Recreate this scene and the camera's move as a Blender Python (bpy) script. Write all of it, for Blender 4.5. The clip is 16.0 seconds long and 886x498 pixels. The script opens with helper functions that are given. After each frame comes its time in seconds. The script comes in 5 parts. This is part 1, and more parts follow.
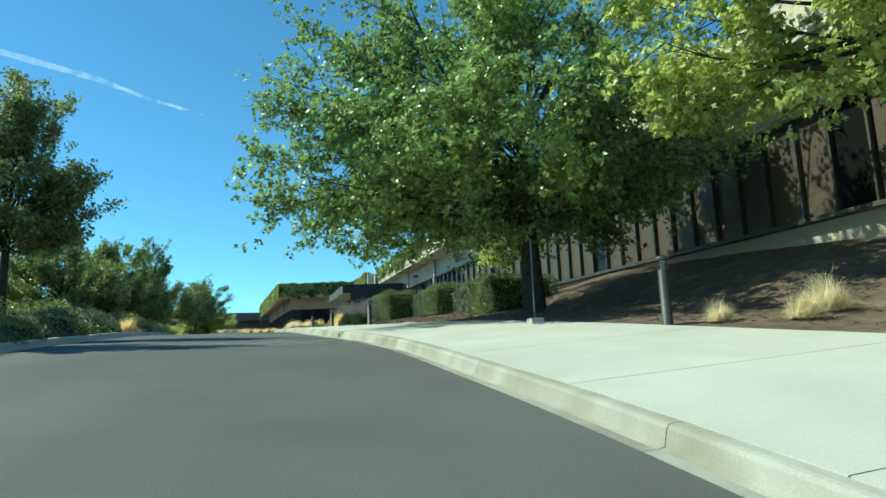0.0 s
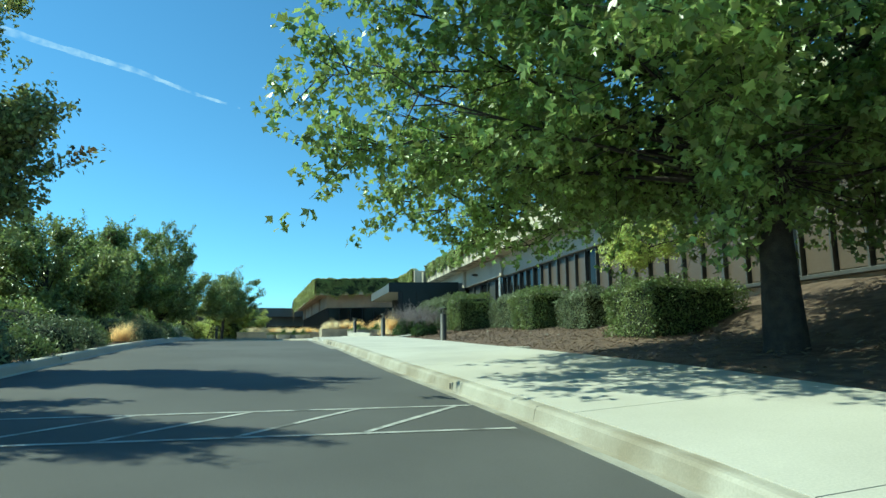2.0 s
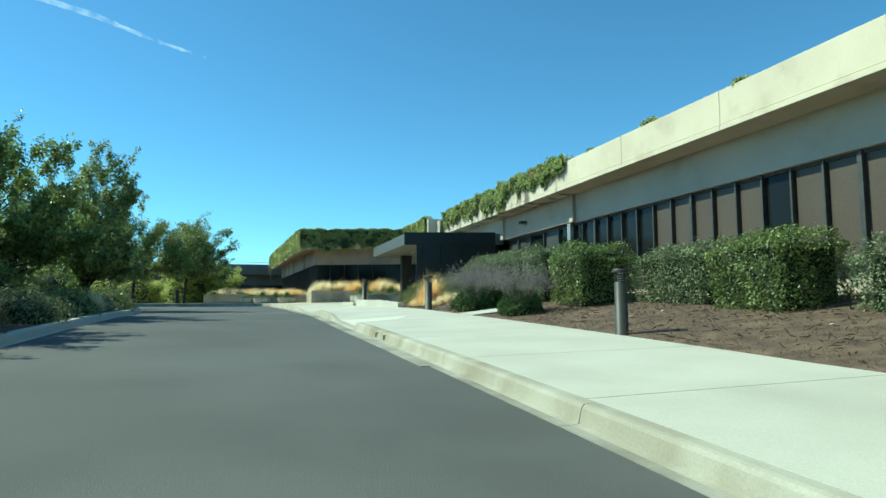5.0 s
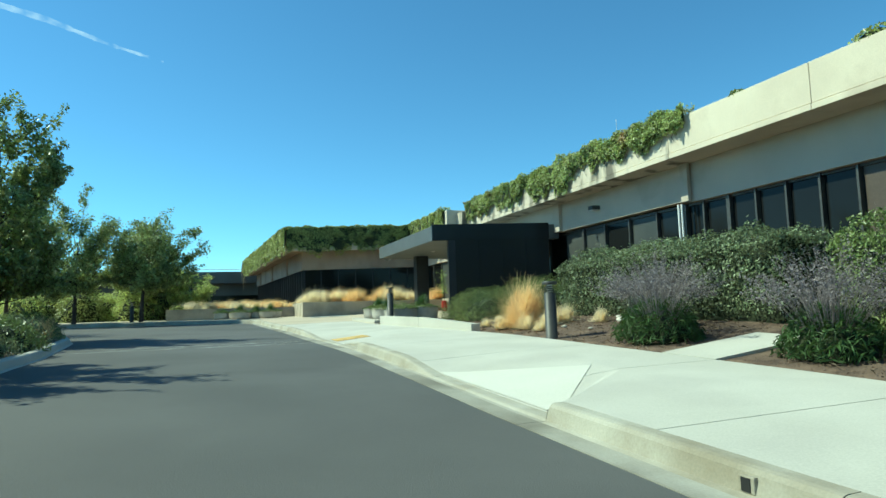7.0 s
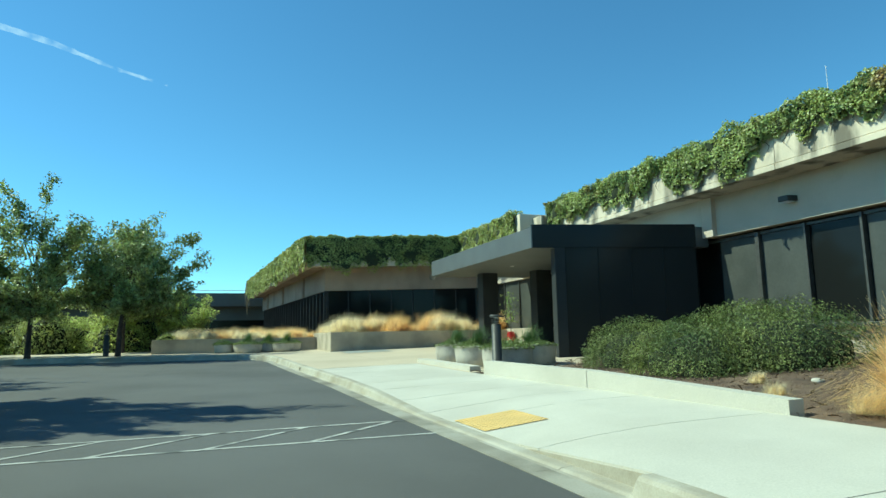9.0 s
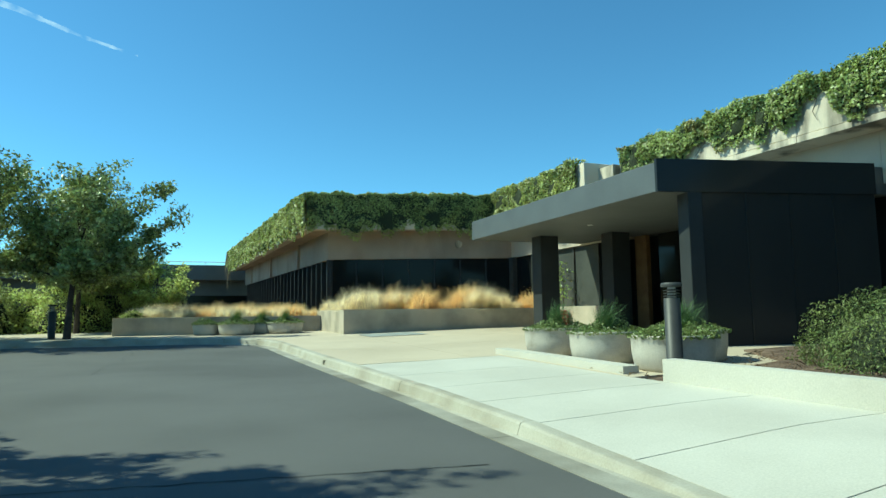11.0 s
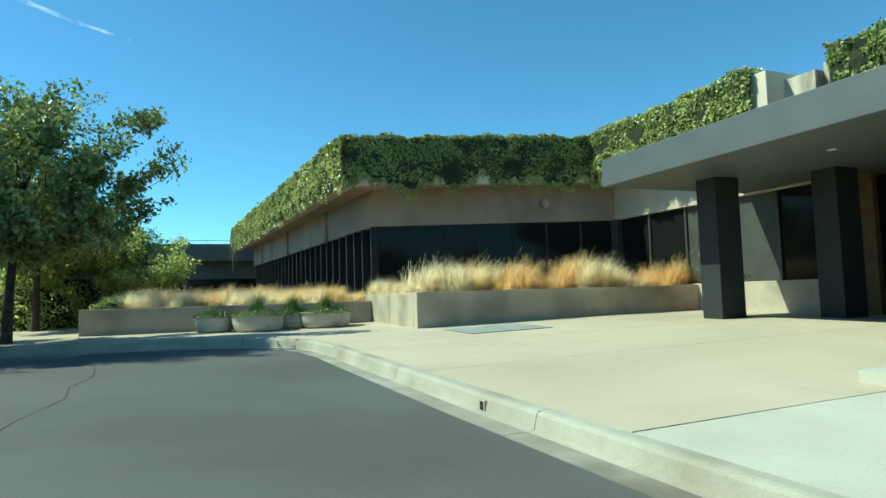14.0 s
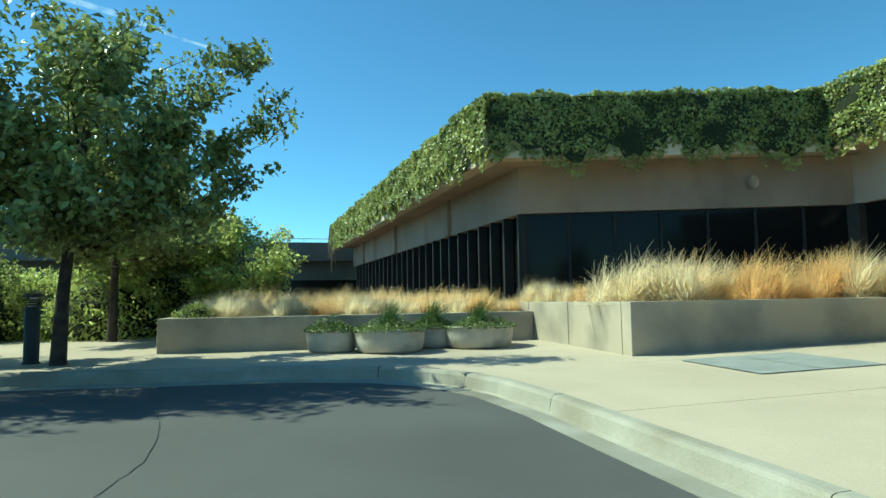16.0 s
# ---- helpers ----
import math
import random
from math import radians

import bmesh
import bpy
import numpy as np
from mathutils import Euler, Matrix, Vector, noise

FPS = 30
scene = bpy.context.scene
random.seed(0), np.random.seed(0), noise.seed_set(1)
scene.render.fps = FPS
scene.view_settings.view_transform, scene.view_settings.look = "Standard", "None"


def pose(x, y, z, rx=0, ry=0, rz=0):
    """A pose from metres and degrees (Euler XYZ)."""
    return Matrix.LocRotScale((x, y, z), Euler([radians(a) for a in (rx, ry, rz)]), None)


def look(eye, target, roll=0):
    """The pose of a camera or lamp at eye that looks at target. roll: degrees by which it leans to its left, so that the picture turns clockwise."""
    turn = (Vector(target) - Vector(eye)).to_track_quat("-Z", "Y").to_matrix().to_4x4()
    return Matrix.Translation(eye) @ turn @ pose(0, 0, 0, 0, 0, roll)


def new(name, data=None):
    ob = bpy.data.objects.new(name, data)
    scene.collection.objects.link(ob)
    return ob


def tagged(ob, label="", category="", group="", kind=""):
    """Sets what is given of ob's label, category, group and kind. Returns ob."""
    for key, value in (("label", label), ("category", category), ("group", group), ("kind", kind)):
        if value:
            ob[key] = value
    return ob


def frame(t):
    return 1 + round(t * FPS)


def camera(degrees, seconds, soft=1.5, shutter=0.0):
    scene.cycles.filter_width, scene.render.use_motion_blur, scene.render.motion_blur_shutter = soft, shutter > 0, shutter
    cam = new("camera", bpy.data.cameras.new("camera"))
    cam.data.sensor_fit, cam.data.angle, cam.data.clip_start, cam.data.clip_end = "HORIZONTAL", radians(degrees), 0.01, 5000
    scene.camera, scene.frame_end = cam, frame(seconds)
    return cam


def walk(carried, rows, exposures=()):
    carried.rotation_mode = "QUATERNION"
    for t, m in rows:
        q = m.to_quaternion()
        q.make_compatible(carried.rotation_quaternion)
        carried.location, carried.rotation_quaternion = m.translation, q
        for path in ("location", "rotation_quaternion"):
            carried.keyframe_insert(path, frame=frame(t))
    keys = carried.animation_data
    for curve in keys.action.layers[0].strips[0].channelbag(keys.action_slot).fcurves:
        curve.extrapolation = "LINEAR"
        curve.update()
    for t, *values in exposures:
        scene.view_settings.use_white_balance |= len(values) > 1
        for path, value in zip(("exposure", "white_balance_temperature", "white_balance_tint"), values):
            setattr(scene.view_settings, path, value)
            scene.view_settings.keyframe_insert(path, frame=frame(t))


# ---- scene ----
cam = camera(70.0, 16.0)
PATH = [
    (0, (-0.139, -0.327, 1.243), (0.449, 1.557, 1.569), -2.2),
    (0.5, (-0.111, 1.415, 1.529), (0.454, 3.302, 1.877), -1.5),
    (1, (-0.147, 3.091, 1.798), (0.399, 4.982, 2.152), -1.4),
    (1.5, (-0.149, 4.834, 2.028), (0.372, 6.735, 2.368), -1.0),
    (2, (-0.26, 6.468, 2.18), (0.236, 8.379, 2.499), -0.3),
    (2.5, (-0.343, 8.127, 2.323), (0.146, 10.049, 2.583), -0.2),
    (3, (-0.469, 9.839, 2.472), (0.036, 11.765, 2.663), 0.1),
    (3.5, (-0.598, 11.384, 2.606), (-0.071, 13.305, 2.784), 0.5),
    (4, (-0.538, 13.176, 2.697), (0.006, 15.091, 2.889), 0.6),
    (6.5, (-1.173, 22.801, 3.294), (-0.513, 24.681, 3.459), -1.8),
    (7, (-1.213, 24.894, 3.394), (-0.529, 26.763, 3.586), -1.7),
    (7.5, (-1.235, 27.035, 3.485), (-0.543, 28.899, 3.692), -1.3),
    (8, (-1.251, 29.124, 3.548), (-0.546, 30.982, 3.773), -1.1),
    (8.5, (-1.267, 31.122, 3.69), (-0.568, 32.978, 3.951), -0.9),
    (9, (-1.327, 32.891, 3.77), (-0.641, 34.75, 4.042), -1.1),
    (9.5, (-1.418, 34.487, 3.774), (-0.729, 36.349, 4.016), -1.5),
    (10, (-1.442, 35.975, 3.842), (-0.738, 37.836, 4.042), -1.9),
    (12.5, (-1.487, 42.026, 3.81), (-0.649, 43.827, 4.04), 1.6),
    (13, (-1.427, 43.217, 3.835), (-0.656, 45.048, 4.065), -0.1),
    (13.5, (-1.399, 44.216, 3.887), (-0.644, 46.062, 4.046), -1.7),
    (14, (-1.397, 45.277, 3.919), (-0.637, 47.121, 4.064), -1.7),
    (14.5, (-1.372, 46.345, 3.968), (-0.611, 48.189, 4.118), -1.3),
    (15, (-1.48, 47.436, 4.052), (-0.718, 49.278, 4.209), -1.0),
    (15.5, (-1.464, 48.647, 4.041), (-0.786, 50.521, 4.212), -1.0),
    (16, (-1.64, 49.884, 4.048), (-1.128, 51.811, 4.21), -0.9),
]
walk(cam, [(t, look(eye, target, roll)) for t, eye, target, roll in PATH], [(0.0, 0.43, 5600, -22), (16.0, 0.43, 5600, -22)])

# ---- light ----
SUN = Vector((-0.85, 0.38, 1.0)).normalized()
world = bpy.data.worlds.new("sky")
scene.world = world
world.use_nodes = True
wn = world.node_tree
sky = wn.nodes.new("ShaderNodeTexSky")
sky.sky_type, sky.sun_disc = "NISHITA", False
sky.sun_elevation = math.asin(SUN.z)
sky.sun_rotation = math.atan2(SUN.x, SUN.y) % (2 * math.pi)
sky.altitude, sky.air_density, sky.dust_density, sky.ozone_density = 1800, 1.0, 0.0, 2.2
clear = wn.nodes.new("ShaderNodeMixRGB")
clear.blend_type = "MULTIPLY"
clear.inputs[0].default_value = 1.0
clear.inputs[2].default_value = (0.68, 0.89, 0.95, 1)
wn.links.new(sky.outputs[0], clear.inputs[1])
wn.links.new(clear.outputs[0], wn.nodes["Background"].inputs[0])
wn.nodes["Background"].inputs[1].default_value = 0.138
lamp = bpy.data.lights.new("sun", "SUN")
lamp.energy, lamp.angle, lamp.color = 4.8, radians(0.6), (1.0, 0.90, 0.72)
sun = new("sun", lamp)
sun.matrix_world = look(SUN * 100, (0, 0, 0))

# ---- materials ----


def material(name, colour, rough=0.8, second=None, scale=6.0, fine=60.0, bump=0.15, depth=0.01, metal=0.0, spec=0.4, island=0.0, thin=0.0, stain=None, stain_scale=0.6, stain_edge=(0.5, 0.7), run=1.0):
    """A surface with a base colour, a second colour laid over it in patches, stains, and fine relief."""
    m = bpy.data.materials.new(name)
    m.use_nodes = True
    t = m.node_tree
    n, l = t.nodes, t.links
    b = n["Principled BSDF"]
    b.inputs["Roughness"].default_value, b.inputs["Metallic"].default_value = rough, metal
    b.inputs["Specular IOR Level"].default_value = spec
    pos = n.new("ShaderNodeNewGeometry")
    tex = n.new("ShaderNodeTexNoise")
    tex.inputs["Scale"].default_value, tex.inputs["Detail"].default_value = scale, 6
    l.new(pos.outputs["Position"], tex.inputs["Vector"])
    ramp = n.new("ShaderNodeValToRGB")
    second = second or tuple(c * 0.78 for c in colour)
    ramp.color_ramp.elements[0].position, ramp.color_ramp.elements[1].position = 0.35, 0.65
    ramp.color_ramp.elements[0].color, ramp.color_ramp.elements[1].color = (*second, 1), (*colour, 1)
    l.new(tex.outputs[0], ramp.inputs[0])
    out = ramp.outputs[0]
    if stain:
        st = n.new("ShaderNodeTexNoise")
        st.inputs["Scale"].default_value, st.inputs["Detail"].default_value = stain_scale, 8
        squash = n.new("ShaderNodeMapping")
        squash.inputs["Scale"].default_value = (1, 1, run)
        l.new(pos.outputs["Position"], squash.inputs["Vector"])
        l.new(squash.outputs[0], st.inputs["Vector"])
        sr = n.new("ShaderNodeMapRange")
        sr.inputs[1].default_value, sr.inputs[2].default_value = stain_edge
        l.new(st.outputs[0], sr.inputs[0])
        mx = n.new("ShaderNodeMix")
        mx.data_type = "RGBA"
        l.new(sr.outputs[0], mx.inputs[0])
        l.new(out, mx.inputs[6])
        mx.inputs[7].default_value = (*stain, 1)
        out = mx.outputs[2]
    fin = n.new("ShaderNodeTexNoise")
    fin.inputs["Scale"].default_value, fin.inputs["Detail"].default_value = fine, 4
    l.new(pos.outputs["Position"], fin.inputs["Vector"])
    grain = n.new("ShaderNodeMapRange")
    grain.inputs[3].default_value, grain.inputs[4].default_value = 0.8, 1.2
    l.new(fin.outputs[0], grain.inputs[0])
    hsv = n.new("ShaderNodeHueSaturation")
    l.new(out, hsv.inputs["Color"])
    if island:
        mr = n.new("ShaderNodeMapRange")
        mr.inputs[3].default_value, mr.inputs[4].default_value = 1 - island, 1 + island
        l.new(pos.outputs["Random Per Island"], mr.inputs[0])
        mul = n.new("ShaderNodeMath")
        mul.operation = "MULTIPLY"
        l.new(mr.outputs[0], mul.inputs[0])
        l.new(grain.outputs[0], mul.inputs[1])
        l.new(mul.outputs[0], hsv.inputs["Value"])
        hu = n.new("ShaderNodeMapRange")
        hu.inputs[3].default_value, hu.inputs[4].default_value = 0.485, 0.512
        l.new(pos.outputs["Random Per Island"], hu.inputs[0])
        l.new(hu.outputs[0], hsv.inputs["Hue"])
    else:
        l.new(grain.outputs[0], hsv.inputs["Value"])
    l.new(hsv.outputs[0], b.inputs["Base Color"])
    if bump:
        bp = n.new("ShaderNodeBump")
        bp.inputs["Strength"].default_value, bp.inputs["Distance"].default_value = bump, depth
        l.new(fin.outputs[0], bp.inputs["Height"])
        l.new(bp.outputs[0], b.inputs["Normal"])
    if thin:
        tr = n.new("ShaderNodeBsdfTranslucent")
        l.new(hsv.outputs[0], tr.inputs[0])
        mix = n.new("ShaderNodeMixShader")
        mix.inputs[0].default_value = thin
        l.new(b.outputs[0], mix.inputs[1])
        l.new(tr.outputs[0], mix.inputs[2])
        l.new(mix.outputs[0], n["Material Output"].inputs[0])
    return m


ASPHALT = material("asphalt", (0.100, 0.099, 0.094), 0.85, (0.082, 0.081, 0.077), 0.5, 90, 0.5, 0.006, stain=(0.112, 0.111, 0.107), stain_scale=0.25, stain_edge=(0.48, 0.75))
CONCRETE = material("pale_concrete", (0.53, 0.51, 0.44), 0.85, (0.47, 0.45, 0.385), 0.8, 70, 0.25, 0.004, stain=(0.42, 0.40, 0.35), stain_scale=0.5, stain_edge=(0.55, 0.8))
# ramp flare concrete, paler than the pavement slabs
PALE_CONCRETE = material("flare_pale_concrete", (0.60, 0.585, 0.50), 0.8, (0.56, 0.54, 0.465), 0.9, 70, 0.2, 0.004)
PLAZA = material("buff_concrete", (0.53, 0.455, 0.335), 0.85, (0.47, 0.40, 0.295), 0.8, 70, 0.25, 0.004, stain=(0.38, 0.32, 0.23), stain_scale=0.4, stain_edge=(0.48, 0.76))
KERB = material("kerb_concrete", (0.44, 0.42, 0.35), 0.9, (0.34, 0.315, 0.25), 1.5, 60, 0.3, 0.005, stain=(0.26, 0.23, 0.165), stain_scale=1.2, stain_edge=(0.48, 0.72))
WALL = material("buff_stucco", (0.52, 0.45, 0.36), 0.9, (0.46, 0.40, 0.32), 0.7, 80, 0.3, 0.004, stain=(0.38, 0.32, 0.25), stain_scale=0.8, stain_edge=(0.56, 0.8))
# far wing stucco: darker and browner than the buff wall, in random patches
WALL_FAR = material("brown_patchy_stucco", (0.40, 0.325, 0.245), 0.9, (0.33, 0.265, 0.20), 0.7, 80, 0.3, 0.004, stain=(0.24, 0.19, 0.145), stain_scale=0.9, stain_edge=(0.5, 0.75), run=0.4)
FASCIA = material("cream_concrete", (0.66, 0.58, 0.44), 0.88, (0.58, 0.50, 0.38), 0.6, 70, 0.25, 0.004, stain=(0.46, 0.38, 0.28), stain_scale=0.9, stain_edge=(0.56, 0.8))
# dark runs paint both stains and vine shadow into the cream concrete
FASCIA_WORN_SHADED = material("streaked_cream_concrete", (0.64, 0.56, 0.43), 0.9, (0.54, 0.47, 0.36), 0.9, 70, 0.3, 0.004, stain=(0.17, 0.15, 0.115), stain_scale=1.5, stain_edge=(0.49, 0.63), run=0.3)
PLANTER = material("planter_concrete", (0.49, 0.43, 0.33), 0.9, (0.40, 0.35, 0.265), 0.9, 60, 0.3, 0.005, stain=(0.24, 0.22, 0.175), stain_scale=1.0, stain_edge=(0.48, 0.74))
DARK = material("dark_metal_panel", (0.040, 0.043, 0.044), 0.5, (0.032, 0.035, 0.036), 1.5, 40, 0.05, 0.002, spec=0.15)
SLATE = material("slate_grey_panel", (0.098, 0.108, 0.112), 0.55, (0.082, 0.09, 0.094), 1.2, 40, 0.08, 0.002)
GUTTER = material("gutter_concrete", (0.37, 0.355, 0.30), 0.85, (0.27, 0.255, 0.205), 1.2, 60, 0.3, 0.005, stain=(0.17, 0.155, 0.12), stain_scale=0.9, stain_edge=(0.47, 0.68))
GREY_BLOCK = material("weathered_grey_concrete", (0.15, 0.155, 0.15), 0.8, (0.115, 0.12, 0.115), 0.5, 30, 0.1, 0.004)
MULLION = material("bronze_mullion", (0.10, 0.098, 0.09), 0.45, metal=0.4)
MULCH = material("bark_mulch", (0.165, 0.115, 0.08), 0.95, (0.085, 0.058, 0.042), 5, 45, 1.0, 0.03, stain=(0.20, 0.14, 0.095), stain_scale=2.0, stain_edge=(0.52, 0.7))
SOIL = material("dry_ground", (0.16, 0.13, 0.085), 0.95, (0.10, 0.09, 0.05), 0.4, 20, 0.6, 0.02)
BARK = material("grey_bark", (0.075, 0.06, 0.048), 0.95, (0.04, 0.033, 0.028), 8, 40, 0.9, 0.02)
LEAF = material("broad_leaf", (0.36, 0.45, 0.14), 0.33, (0.22, 0.30, 0.085), 1.0, 30, 0, spec=0.5, island=0.5, thin=0.44)
LEAF_LIME = material("lime_leaf", (0.60, 0.64, 0.21), 0.38, (0.46, 0.52, 0.15), 1.0, 30, 0, spec=0.6, island=0.4, thin=0.6)
LEAF_OLIVE = material("olive_leaf", (0.35, 0.395, 0.13), 0.38, (0.23, 0.27, 0.085), 0.9, 30, 0, spec=0.6, island=0.5, thin=0.35)
LEAF_GREY = material("grey_green_leaf", (0.23, 0.27, 0.14), 0.42, (0.15, 0.18, 0.085), 1.0, 30, 0, island=0.5, thin=0.25)
LEAF_BRONZE = material("bronze_leaf", (0.36, 0.38, 0.14), 0.4, (0.26, 0.29, 0.10), 0.8, 30, 0, spec=0.6, island=0.5, thin=0.35, stain=(0.24, 0.15, 0.06), stain_scale=0.9, stain_edge=(0.58, 0.68))
LEAF_DARK = material("dark_leaf", (0.28, 0.345, 0.10), 0.36, (0.19, 0.245, 0.07), 1.0, 30, 0, spec=0.7, island=0.45, thin=0.45, stain=(0.19, 0.10, 0.035), stain_scale=0.8, stain_edge=(0.62, 0.7))
LEAF_HEDGE = material("hedge_leaf", (0.24, 0.29, 0.095), 0.36, (0.16, 0.21, 0.065), 1.0, 30, 0, island=0.4, thin=0.25)
LEAF_VINE = material("vine_leaf", (0.45, 0.475, 0.15), 0.38, (0.28, 0.32, 0.09), 0.8, 30, 0, spec=0.6, island=0.5, thin=0.35, stain=(0.17, 0.10, 0.03), stain_scale=0.7, stain_edge=(0.66, 0.72))
LEAF_JUNIPER = material("juniper_leaf", (0.235, 0.265, 0.075), 0.5, (0.095, 0.135, 0.042), 1.0, 30, 0, island=0.6, thin=0.2)
DRY_STEM = material("dry_stem", (0.36, 0.29, 0.20), 0.9, (0.20, 0.15, 0.10), 6, 40, 0.5, 0.01)
LEAF_RUST = material("rusty_vine_leaf", (0.40, 0.45, 0.15), 0.4, (0.27, 0.32, 0.09), 0.8, 30, 0, spec=0.6, island=0.5, thin=0.35, stain=(0.34, 0.20, 0.09), stain_scale=0.55, stain_edge=(0.57, 0.66))
BARK_CHIP = material("bark_chip", (0.24, 0.155, 0.10), 0.95, (0.12, 0.075, 0.05), 6, 40, 0.3, 0.005, island=0.5)
# near-black colour that paints the shade inside hedges, shrubs and vines
CORE = material("inner_shade", (0.03, 0.04, 0.015), 0.95, (0.02, 0.025, 0.01), 5, 40, 0.6, 0.03)
STRAW = material("straw_blade", (0.89, 0.70, 0.38), 0.5, (0.83, 0.61, 0.29), 1.2, 30, 0, island=0.3, thin=0.7)
STRAW_PALE = material("pale_straw_blade", (0.90, 0.81, 0.58), 0.5, (0.84, 0.73, 0.48), 1.2, 30, 0, island=0.3, thin=0.7)
GREEN_BLADE = material("green_blade", (0.10, 0.17, 0.05), 0.55, (0.07, 0.12, 0.035), 2, 30, 0, island=0.3, thin=0.3)
SAGE = material("sage_flower", (0.29, 0.255, 0.26), 0.8, (0.21, 0.185, 0.18), 3, 40, 0, island=0.3, thin=0.25)
PAINT = material("white_road_paint", (0.50, 0.50, 0.46), 0.7, (0.30, 0.30, 0.28), 5, 80, 0.2, 0.003, stain=(0.12, 0.12, 0.11), stain_scale=3.0, stain_edge=(0.55, 0.65))
YELLOW = material("yellow_tactile", (0.68, 0.48, 0.18), 0.75, (0.58, 0.41, 0.16), 3, 60, 0.1, 0.002)
POT = material("cast_stone", (0.52, 0.49, 0.42), 0.85, (0.44, 0.41, 0.35), 2, 60, 0.25, 0.004, stain=(0.24, 0.22, 0.18), stain_scale=3, stain_edge=(0.55, 0.8))
BOLLARD = material("dark_bollard_paint", (0.055, 0.055, 0.05), 0.5, (0.04, 0.04, 0.037), 3, 60, 0.05)
IRON = material("galvanised_cover", (0.38, 0.40, 0.37), 0.6, (0.30, 0.32, 0.30), 3, 60, 0.3, 0.003, metal=0.15)
WHITE = material("white_enamel", (0.75, 0.75, 0.73), 0.4)
RED = material("red_enamel", (0.40, 0.02, 0.02), 0.4)
WOOD = material("oak_panel", (0.22, 0.14, 0.06), 0.5, (0.17, 0.10, 0.045), 4, 60, 0.1)
# the trail's material glows by itself, standing in for sunlight on it
CLOUD = bpy.data.materials.new("vapour")
CLOUD.use_nodes = True
ct = CLOUD.node_tree
glow, clear, blend, wisp, spread = (ct.nodes.new(k) for k in ("ShaderNodeEmission", "ShaderNodeBsdfTransparent", "ShaderNodeMixShader", "ShaderNodeTexNoise", "ShaderNodeMapRange"))
place = ct.nodes.new("ShaderNodeNewGeometry")
ct.links.new(place.outputs["Position"], wisp.inputs["Vector"])
wisp.inputs["Scale"].default_value, wisp.inputs["Detail"].default_value = 0.012, 6
spread.inputs[1].default_value, spread.inputs[2].default_value, spread.inputs[4].default_value = 0.38, 0.75, 0.55
glow.inputs[0].default_value, glow.inputs[1].default_value = (0.85, 0.95, 1.0, 1), 0.85
ct.links.new(wisp.outputs[0], spread.inputs[0])
ct.links.new(spread.outputs[0], blend.inputs[0])
ct.links.new(clear.outputs[0], blend.inputs[1])
ct.links.new(glow.outputs[0], blend.inputs[2])
ct.links.new(blend.outputs[0], ct.nodes["Material Output"].inputs[0])
RUBBER = material("black_rubber", (0.02, 0.02, 0.02), 0.8)


def glass(name, colour, rough=0.04):
    m = bpy.data.materials.new(name)
    m.use_nodes = True
    b = m.node_tree.nodes["Principled BSDF"]
    b.inputs["Base Color"].default_value = (*colour, 1)
    b.inputs["Roughness"].default_value, b.inputs["IOR"].default_value = rough, 1.5
    b.inputs["Specular IOR Level"].default_value = 0.14
    return m


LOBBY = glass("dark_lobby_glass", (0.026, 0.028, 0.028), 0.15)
GLASS = glass("tinted_glass", (0.012, 0.013, 0.013), 0.08)
BLIND = material("drawn_blind", (0.108, 0.085, 0.065), 0.35, (0.095, 0.075, 0.058), 0.6, 20, 0, spec=0.25)
BLIND_GREY = material("grey_blind_behind_tinted_glass", (0.078, 0.082, 0.075), 0.35, (0.058, 0.062, 0.057), 1.1, 20, 0, spec=0.25)

# ---- building tools ----


def empty(name, place=(0, 0, 0)):
    ob = new(name)
    ob.empty_display_size = 0.2
    ob.location = place
    return ob


def finish(bm, name):
    me = bpy.data.meshes.new(name)
    bm.normal_update()
    bm.to_mesh(me)
    bm.free()
    return me


def part(name, bm, mat, parent=None, label="", smooth=False):
    me = finish(bm, name) if isinstance(bm, bmesh.types.BMesh) else bm
    if not me.materials:
        me.materials.append(mat)
    if smooth:
        for p in me.polygons:
            p.use_smooth = True
    ob = new(name, me)
    if parent is not None:
        ob.parent = parent
    if label:
        ob["label"] = label
    return ob


def block(x0, x1, y0, y1, z0, z1, bevel=0.0, bm=None):
    bm = bm or bmesh.new()
    made = bmesh.ops.create_cube(bm, size=1)["verts"]
    for v in made:
        v.co = Vector(((x0 + x1) / 2 + v.co.x * (x1 - x0), (y0 + y1) / 2 + v.co.y * (y1 - y0), (z0 + z1) / 2 + v.co.z * (z1 - z0)))
    if bevel:
        edges = list({e for v in made for e in v.link_edges})
        bmesh.ops.bevel(bm, geom=edges, offset=bevel, segments=2, affect="EDGES", profile=0.5)
    return bm


def prism(outline, z0, z1, bevel=0.0):
    """A solid over a flat outline of (x, y)."""
    bm = bmesh.new()
    low = [bm.verts.new((x, y, z0)) for x, y in outline]
    face = bm.faces.new(low)
    top = bmesh.ops.extrude_face_region(bm, geom=[face])["geom"]
    for v in top:
        if isinstance(v, bmesh.types.BMVert):
            v.co.z = z1
    bmesh.ops.recalc_face_normals(bm, faces=bm.faces)
    if bevel:
        bmesh.ops.bevel(bm, geom=bm.edges[:], offset=bevel, segments=2, affect="EDGES", profile=0.5)
    return bm


